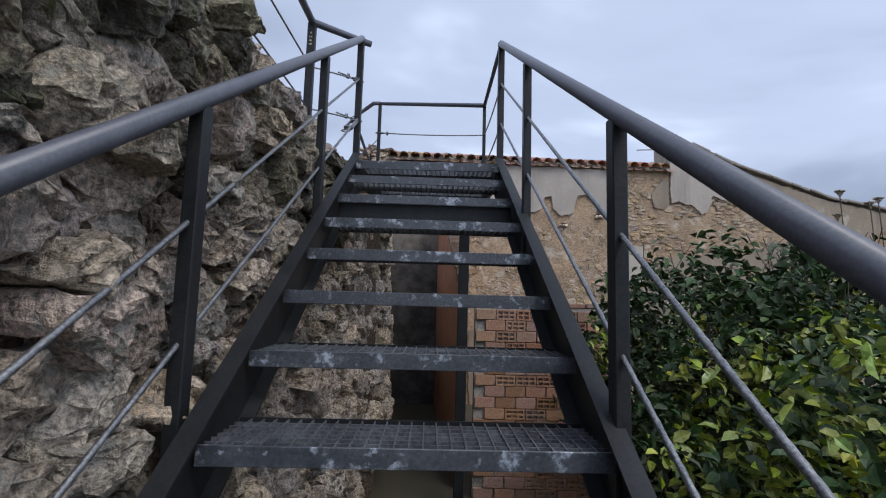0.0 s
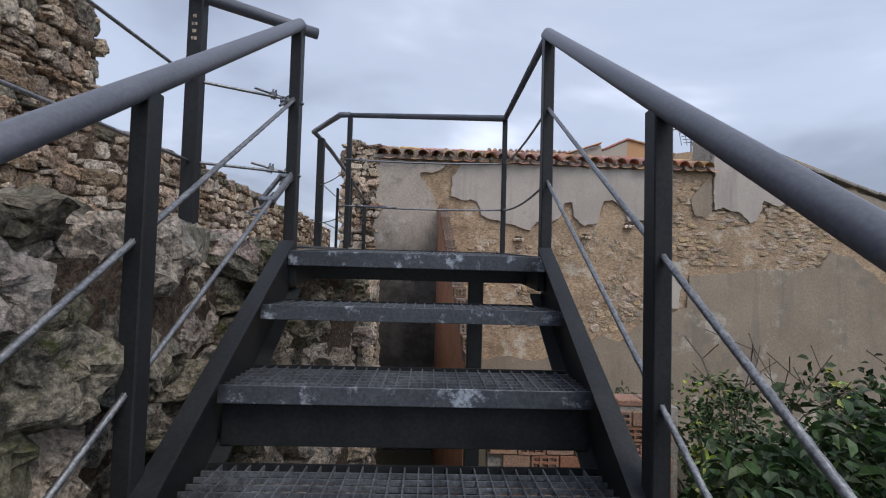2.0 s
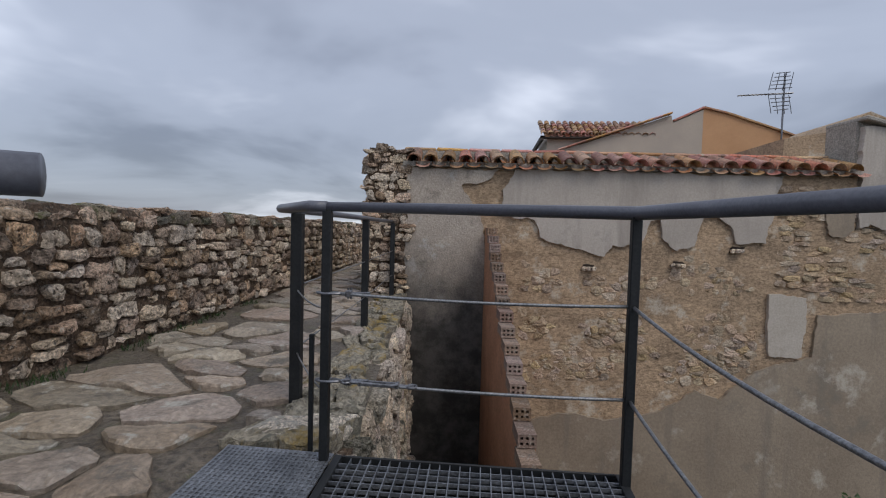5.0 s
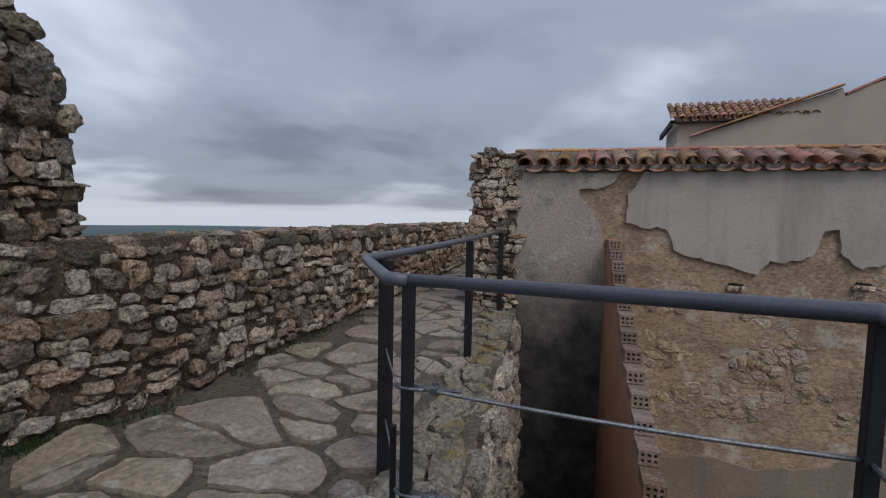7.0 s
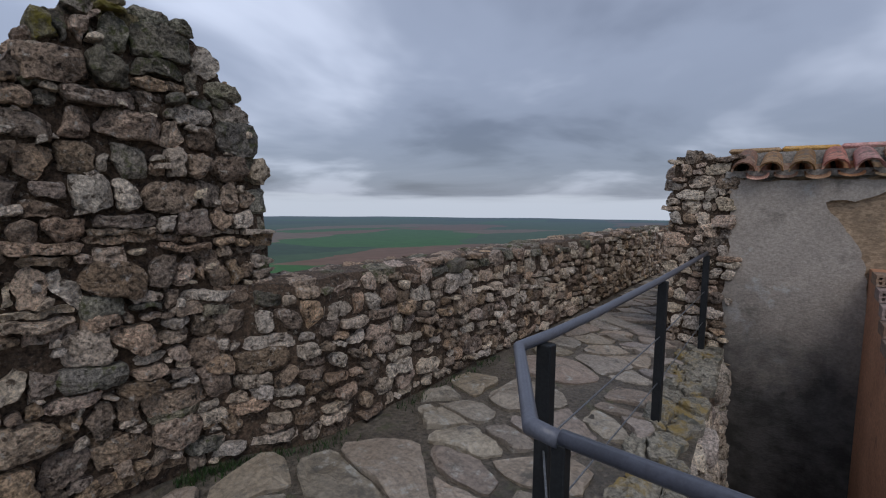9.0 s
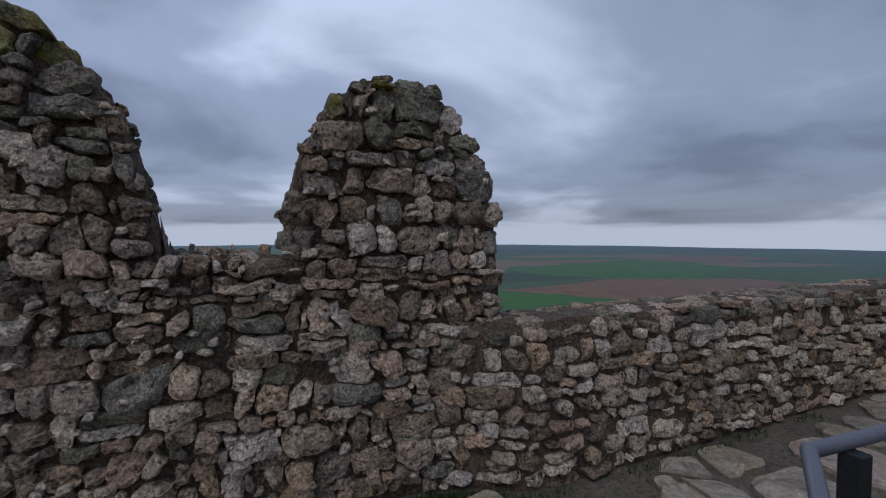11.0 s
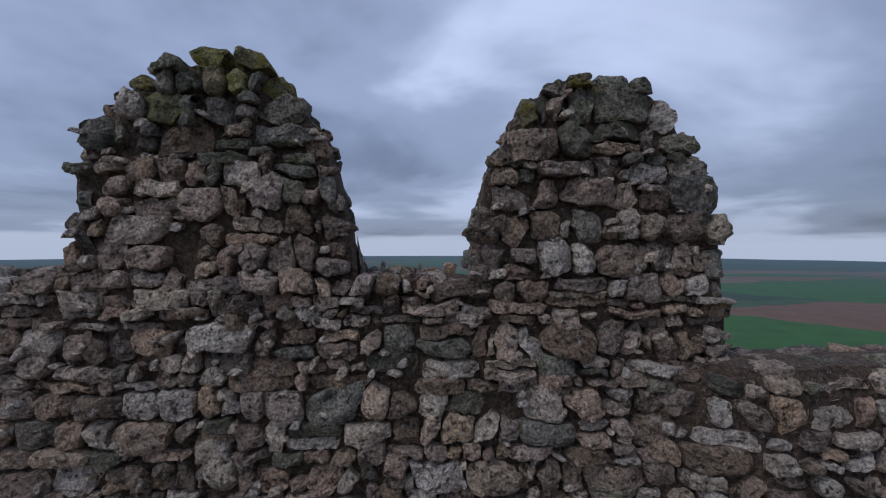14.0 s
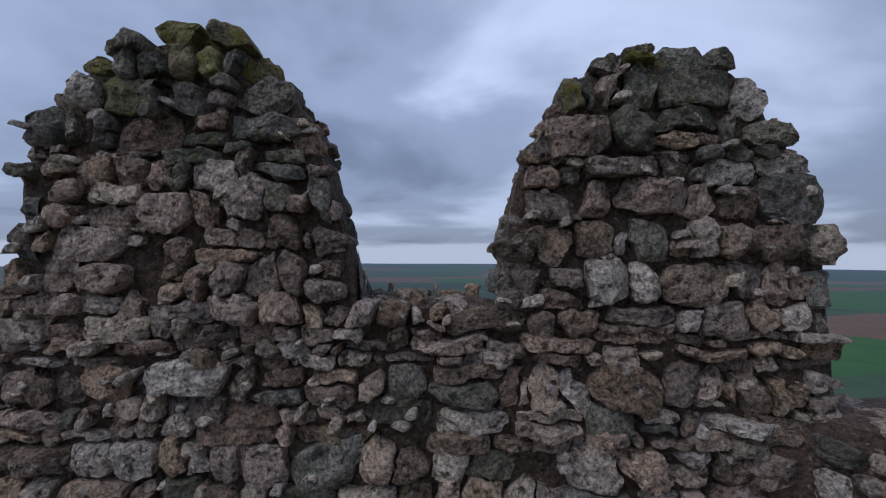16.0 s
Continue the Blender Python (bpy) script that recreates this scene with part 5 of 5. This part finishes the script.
# ---- shrubs in the garden ----
def shrub(name, label, centre, size, leaves, rng, mats, leaf=0.055, shape=None):
    s = tagged(new(name), label, "shrub")
    cx, cy, cz = centre
    tips = []
    for i in range(16):
        a = rng.uniform(0, 6.28)
        tip = Vector((cx + math.cos(a) * size[0] * rng.uniform(0.2, 0.85), cy + math.sin(a) * size[1] * rng.uniform(0.2, 0.85), cz + size[2] * rng.uniform(-0.2, 0.45)))
        base = Vector((cx + rng.uniform(-0.2, 0.2), cy + rng.uniform(-0.3, 0.3), 0.0))
        mid = base.lerp(tip, 0.5) + Vector((rng.uniform(-0.2, 0.2), rng.uniform(-0.2, 0.2), 0.2))
        bm = bmesh.new()
        tube(bm, [base, mid, tip], 0.011, 5)
        part("stem", bm, bark_mat, s)
    buf = {m.name: ([], [], m) for m, _ in mats}
    clumps = []
    for i in range(int(leaves / 26)):
        while True:
            p = Vector((rng.uniform(-1, 1), rng.uniform(-1, 1), rng.uniform(-1, 1)))
            if 0.45 < p.length < 1.0:
                break
        p = Vector((cx + p.x * size[0], cy + p.y * size[1], cz + p.z * size[2]))
        p += noise.noise_vector(p * 1.6) * 0.22
        if shape and not shape(p):
            continue
        clumps.append(p)
    for c in clumps:
        m = mats[0][0]
        x = rng.random() + 0.5 * noise.noise(c * 1.3)
        for mm, share in mats:
            if x < share:
                m = mm
                break
            x -= share
        V, F = buf[m.name][:2]
        axis = Vector((rng.gauss(0, 1), rng.gauss(0, 1), rng.gauss(0.5, 1))).normalized()
        for k in range(26):
            p = c + axis * rng.uniform(-0.13, 0.16) + Vector((rng.gauss(0, 0.055), rng.gauss(0, 0.055), rng.gauss(0, 0.05)))
            L = leaf * rng.uniform(0.65, 1.3)
            d = Vector((rng.gauss(0, 1), rng.gauss(-0.3, 1), rng.gauss(-0.25, 0.7))).normalized()
            nrm = Vector((rng.gauss(0, 0.6), rng.gauss(-0.2, 0.6), 1)).normalized()
            sd = d.cross(nrm).normalized() * L * 0.33
            up = sd.cross(d).normalized() * L * 0.12
            o = len(V)
            V += [tuple(p), tuple(p + d * L * 0.28 + sd * 0.9 + up), tuple(p + d * L * 0.66 + sd * 0.75 + up), tuple(p + d * L - up), tuple(p + d * L * 0.66 - sd * 0.75 + up),
                  tuple(p + d * L * 0.28 - sd * 0.9 + up), tuple(p + d * L * 0.5 - up * 0.5)]
            F += [(o + i, o + (i + 1) % 6, o + 6) for i in range(6)]
    for V, F, m in buf.values():
        if V:
            raw("foliage", V, F, m, s, kind="stuff")
    return s


srng = random.Random(5)
shrub("garden_shrub", "dense dark glossy-leaved shrub in the garden", (2.05, 3.3, 1.45), (1.05, 1.25, 1.1), 9000, srng, [(leaf_mat, 0.85), (yellow_leaf_mat, 0.15)], 0.075)
shrub("yellow_shrub", "yellow-green leafy shrub beside the stairs", (1.8, 2.05, 0.8), (0.85, 1.05, 1.15), 7500, srng, [(yellow_leaf_mat, 0.6), (leaf_mat, 0.4)], 0.075)
shrub("garden_shrub", "tall green shrub by the house wall", (3.7, 4.4, 1.2), (1.2, 1.5, 1.3), 8000, srng, [(leaf_mat, 0.75), (yellow_leaf_mat, 0.25)], 0.075)


shrub("low_plants", "low tangled weeds at the foot of the wall", (3.0, 6.6, 0.75), (1.5, 1.1, 0.95), 6500, srng, [(leaf_mat, 0.8), (yellow_leaf_mat, 0.2)], 0.07)


def bare_twigs():
    tw = tagged(new("bare_twigs"), "thin leafless reddish twigs standing above the shrub", "twigs")
    for i in range(26):
        x, y = srng.uniform(1.6, 3.6), srng.uniform(3.2, 4.6)
        z = 2.0
        bm = bmesh.new()
        pts = [Vector((x, y, z))]
        d = Vector((srng.gauss(0, 0.35), srng.gauss(0, 0.3), 1)).normalized()
        for k in range(4):
            pts.append(pts[-1] + d * srng.uniform(0.1, 0.2))
            d = (d + Vector((srng.gauss(0, 0.25), srng.gauss(0, 0.25), 0))).normalized()
        tube(bm, pts, 0.004, 4)
        for k in (1, 2, 3):
            e = pts[k] + Vector((srng.gauss(0, 0.1), srng.gauss(0, 0.1), 0.12))
            tube(bm, [pts[k], e], 0.003, 4)
        part("twig", bm, bark_mat, tw)


bare_twigs()


def umbel(x, y, z):
    u = tagged(new("dry_umbel"), "dry grey umbel flower head on a thin stalk", "plant", "dry umbels over the shrub")
    bm = bmesh.new()
    tube(bm, [(x, y, z - 0.9), (x + 0.02, y, z - 0.4), (x, y, z)], 0.0032, 5)
    part("stalk", bm, bark_mat, u)
    bm = bmesh.new()
    for i in range(22):
        a, r = i * 2.4, 0.0055 * math.sqrt(i)
        p = Vector((x + math.cos(a) * r, y + math.sin(a) * r, z + 0.04 - 0.1 * r))
        tube(bm, [(x, y, z), p], 0.0015, 3)
        box(bm, p.x - 0.005, p.x + 0.005, p.y - 0.005, p.y + 0.005, p.z - 0.003, p.z + 0.004)
    part("flower_head", bm, pale_mat, u, kind="stuff")


for x, y, z in ((2.35, 2.7, 2.66), (2.62, 2.8, 2.62), (2.72, 2.85, 2.66), (2.5, 2.9, 2.56)):
    umbel(x, y, z)


# ---- stones, last ----
rng = random.Random(3)


def mossy_high(u, v, r):
    if v > 5.3 + r.uniform(-0.15, 0.15):
        return topmoss_mat
    if v > 5.05 + r.uniform(-0.4, 0.25):
        return mossy_mat
    x = r.random()
    return stone_mat if x < 0.72 else pale_mat if x < 0.95 else mossy_mat


def in_battlement(u, v):
    return v < crest_z(u) and u < 5.13


lay = courses(0.6, 5.2, WALK + 0.0, 5.52, rng, inside=lambda u, v: v < crest_z(u) + 0.012 * noise.noise(Vector((u * 9, v * 9, 2))) and u < 5.17)
groups = {"a": (wall_south, []), "b": (wall_north, []), "c": (merlon_1, []), "d": (merlon_2, [])}
for c in lay:
    u, v = c[0]
    high = v > 4.4 and (1.9 < u < 3.4 or u > 3.8) or v > 4.05 and u > 4.95
    groups[("c" if u < 3.6 else "d") if high else "a" if u < 2.6 else "b"][1].append(c)
for wall, some in groups.values():
    stones(wall, some, face_x(-2.828), rng, mossy_high, near=lambda u, v: abs(u - 3.5), gap=0.0, back=0.09, proud=0.038, rough=0.013, n=28, warp=0.024)


# stones over the flanks and the top of either merlon, through its thickness
def rim_place(outline):
    steps = [math.dist(a, b) for a, b in zip(outline, outline[1:])]

    def place(u, v, d):
        i, r = 0, max(0.0, u)
        while i < len(steps) - 1 and r > steps[i]:
            r -= steps[i]
            i += 1
        (y0, z0), (y1, z1) = outline[i], outline[i + 1]
        t = r / steps[i]
        ny, nz = -(z1 - z0) / steps[i], (y1 - y0) / steps[i]
        inset = 0.055 + 0.5 * max(0.0, -v - 0.18) ** 1.4 - d
        return (-2.84 + v, y0 + (y1 - y0) * t - ny * inset, z0 + (z1 - z0) * t - nz * inset)

    return place, sum(steps)


for wall, outline in ((merlon_1, MERLON_LEFT), (merlon_2, MERLON_RIGHT)):
    place, total = rim_place(outline)
    lay = courses(0.0, total, -0.42, -0.0, rng, height=(0.09, 0.12, 0.14), width=(0.08, 0.24), gap=0.012, bare=0.03, wave=0.015)
    stones(wall, lay, place, rng, lambda u, v, r: topmoss_mat if abs(u - total * 0.5) < 0.45 and r.random() < 0.75 else mossy_mat if r.random() < 0.6 else stone_mat, gap=0.0, back=0.06, proud=0.028, rough=0.014, n=16, warp=0.014)
# the sill of the embrasure and the low wall south of the merlons
for wall, y0, y1 in ((wall_north, 3.36, 3.86), (wall_south, 0.8, 1.98)):
    lay = courses(y0, y1, -0.36, 0.0, rng, height=(0.1, 0.13, 0.16), width=(0.09, 0.24), gap=0.014)
    stones(wall, lay, lambda u, v, d: (-2.85 + v, u, crest_z(u) - 0.04 - 0.02 * v + d), rng, lambda u, v, r: mossy_mat if r.random() < 0.35 else stone_mat, gap=0.0, back=0.06, proud=0.022, rough=0.016, n=16)
# small pale chips pressed into the mortar
for i in range(230):
    u, v = rng.uniform(1.2, 5.0), rng.uniform(WALK + 0.1, 5.2)
    if v > crest_z(u) - 0.08:
        continue
    a, b, k = rng.uniform(0.014, 0.04), rng.uniform(0.01, 0.024), rng.uniform(-0.02, 0.02)
    wall = (wall_south if u < 2.6 else wall_north) if v < 4.43 else merlon_1 if u < 3.6 else merlon_2
    V, F = stone_data((u, v), [(u - a, v - b + k), (u + a * 0.8, v - b), (u + a, v + b * 0.7 - k), (u - a * 0.4, v + b)], face_x(-2.815), rng, 0.0, 0.03, 0.03, 0.008, 9, 0.012)
    raw("chip", V, F, pale_mat, wall)
lay = cells(-4.0, 0.6, WALK + 0.0, 4.42, 0.2, 0.13, rng, in_battlement)
stones(wall_south, lay, face_x(-2.82), rng, mossy_high, limit=0, gap=0.006, back=0.1, proud=0.04, rough=0.014, edge_back=0.4)


def parapet_place(u, v, d):
    return (parapet_x(u) + d - 0.01, u, v)


lay = courses(4.74, 14.8, WALK + 0.0, 3.995, rng, height=(0.08, 0.11, 0.145), width=(0.09, 0.3), gap=0.026, bare=0.04)
stones(parapet, lay, parapet_place, rng, lambda u, v, r: mossy_mat if v > 3.86 and r.random() < 0.4 else pale_mat if r.random() < 0.42 else stone_mat, near=lambda u, v: u, gap=0.0, back=0.09, proud=0.034, rough=0.014, n=24, warp=0.024)
lay = cells(4.72, 14.6, -0.5, -0.02, 0.26, 0.22, rng)
stones(parapet, lay, lambda u, v, d: (parapet_x(u) + v, u, 3.985 + d), rng, lambda u, v, r: mossy_mat if r.random() < 0.5 else stone_mat, limit=0, name="capping_stone", gap=0.008, back=0.08, proud=0.014, rough=0.012)


def retaining_place(u, v, d):
    bulge = 0.06 * noise.noise(Vector((u * 0.9, v * 0.9, 2))) - 0.03 * (v - 1.5)
    return (edge_x(u) - 0.03 + d + min(0.05, bulge), u, v)


lay = cells(-1.6, 5.0, 0.3, WALK + 0.01, 0.175, 0.12, rng, lambda u, v: v < (2.86 if 3.42 < u < 4.7 else 3.1), drop=0.2)
stones(retaining, lay, retaining_place, rng, lambda u, v, r: (mossy_mat if r.random() < 0.75 else rock_mat) if v > 2.5 + r.uniform(-0.4, 0.3) else pale_mat if r.random() < (0.28 if u < 2.8 else 0.6) else rock_mat, near=lambda u, v: abs(u - 1.9) - 0.6 * v, gap=0.002, back=0.14, proud=0.085, rough=0.032, n=24, warp=0.035, edge_back=0.3)
lay = cells(5.0, 9.4, 0.3, WALK - 0.03, 0.24, 0.16, rng)
stones(retaining, lay, retaining_place, rng, lambda u, v, r: pale_mat if r.random() < 0.45 else rock_mat, limit=0, gap=0.004, back=0.14, proud=0.06, rough=0.02)

lay = courses(-1.62, -1.06, 2.7, 4.88, rng, height=(0.08, 0.11, 0.14), width=(0.09, 0.28))
stones(pier, lay, lambda u, v, d: fac(u, v, 0.035 + d), rng, lambda u, v, r: pale_mat if r.random() < 0.6 else stone_mat, gap=0.0, back=0.1, proud=0.035, rough=0.016)
lay = cells(8.75, 12.5, 2.7, 4.86, 0.24, 0.15, rng)
stones(pier, lay, lambda u, v, d: (-1.62 - d, u, v), rng, lambda u, v, r: stone_mat, limit=0, gap=0.005, back=0.05, proud=0.035, rough=0.016)


# flagstones of the walkway
def flag_inside(u, v):
    return floor_left(v) + 0.08 < u < edge_x(v) - 0.3 and not (u > -1.2 and 3.36 < v < 4.75)


lay = cells(-3.6, -0.7, -3.5, 14.5, 0.36, 0.27, rng, flag_inside, drop=0.3, jitter=0.45, split=0.4, trim=lambda u, v: flag_inside(u - 0.06, v) or flag_inside(u + 0.03, v))
stones(walkway, lay, lambda u, v, d: (u, v, WALK - 0.01 + d), rng, lambda u, v, r: paving_mat, name="flagstone", limit=300, near=lambda u, v: abs(v - 5.0), gap=0.024, back=0.05, proud=0.016, rough=0.008, warp=0.03)
# kerb along the open edge, broken where the bridging plate lies
for v0, v1 in ((-3.8, 3.43), (4.7, 9.2)):
    lay = cells(-0.42, -0.04, v0, v1, 0.15, 0.22, rng)
    stones(walkway, lay, lambda u, v, d: (edge_x(v) + u, v, WALK - 0.005 + d), rng, lambda u, v, r: kerb_mat, name="kerbstone", gap=0.003, back=0.1, proud=0.02, rough=0.022)


# loose rubble and thin bricks that show where the render has gone
def in_bare(u, v):
    low = 2.0 + 0.12 * noise.noise(Vector((u, 0, 7)) * 2)
    high = 3.45 + 0.35 * noise.noise(Vector((u, 0, 3)) * 1.7)
    return low < v < high and noise.noise(Vector((u * 1.6, v * 2.2, 9))) > -0.12


lay = cells(0.35, 3.35, 1.7, 3.7, 0.13, 0.075, rng, in_bare, drop=0.3)
stones(house, lay, lambda u, v, d: fac(u, v, d + 0.004), rng, lambda u, v, r: adobe_stone_mat, limit=280, name="rubble_piece", gap=0.001, back=0.03, proud=0.009, rough=0.01, n=10)
lay = cells(3.5, 7.2, 3.1, 4.55, 0.24, 0.062, rng, lambda u, v: noise.noise(Vector((u * 1.1, v * 1.5, 4))) > -0.2, drop=0.08, jitter=0.1, split=0.0)
stones(house, lay, lambda u, v, d: fac(u, v, d + 0.004), rng, lambda u, v, r: adobe_stone_mat, limit=260, name="thin_brick", gap=0.004, back=0.03, proud=0.012, rough=0.006, n=10, warp=0.006)


def putlog(u, v):
    """A small hole left in the wall, stopped with pale stones. A flat near-black patch paints its shade."""
    bm = bmesh.new()
    slab(bm, ragged([(u - 0.08, v - 0.035), (u + 0.07, v - 0.045), (u + 0.09, v + 0.025), (u - 0.05, v + 0.04)], 0.02, 0.02, u), fac, -0.02, 0.03)
    hole = part("wall_hole", bm, hole_shade_mat, house, "near-black patch painted as hole shade, with pale stones")
    for k in (-1, 0, 1):
        c = (u + k * 0.055, v - 0.02)
        V, F = stone_data(c, [(c[0] - 0.03, c[1] - 0.025), (c[0] + 0.03, c[1] - 0.025), (c[0] + 0.032, c[1] + 0.03), (c[0] - 0.028, c[1] + 0.028)], lambda a, b, d: fac(a, b, d + 0.045), rng, 0.001, 0.02, 0.03, 0.006, 10, 0.004)
        raw("stone", V, F, pale_mat, hole)


for u, v in ((2.3, 3.52), (1.2, 3.45), (3.02, 3.72)):
    putlog(u, v)
# the house and its corner, laid out smaller, brought to their true size and distance
for ob in (house, pier):
    ob.matrix_world = Matrix.Translation((-0.12, 2.8, 3.2)) @ Matrix.Scale(1.035, 4) @ Matrix.Translation((0.12, -2.8, -3.2))


# moss and grass where the wall meets the walkway
def moss_line():
    r = random.Random(8)
    V, F = [], []
    for i in range(1500):
        y = r.choice((r.gauss(4.5, 0.35), r.uniform(3.6, 8.0)))
        x = (parapet_x(y) + 0.05 if y > 4.7 else -2.77) + abs(r.gauss(0, 0.05))
        if noise.noise(Vector((y * 2.2, 0, 6))) < -0.05:
            continue
        a, h = r.uniform(0, 6.28), r.uniform(0.012, 0.045)
        o = len(V)
        w = 0.004
        V += [(x - w * math.cos(a), y - w * math.sin(a), WALK - 0.02), (x + w * math.cos(a), y + w * math.sin(a), WALK - 0.02), (x + r.gauss(0, 0.012), y + r.gauss(0, 0.012), WALK - 0.01 + h)]
        F.append((o, o + 1, o + 2))
    tagged(raw("grass", V, F, leaf_mat), "short green grass and moss along the wall foot", "grass", kind="stuff")


moss_line()
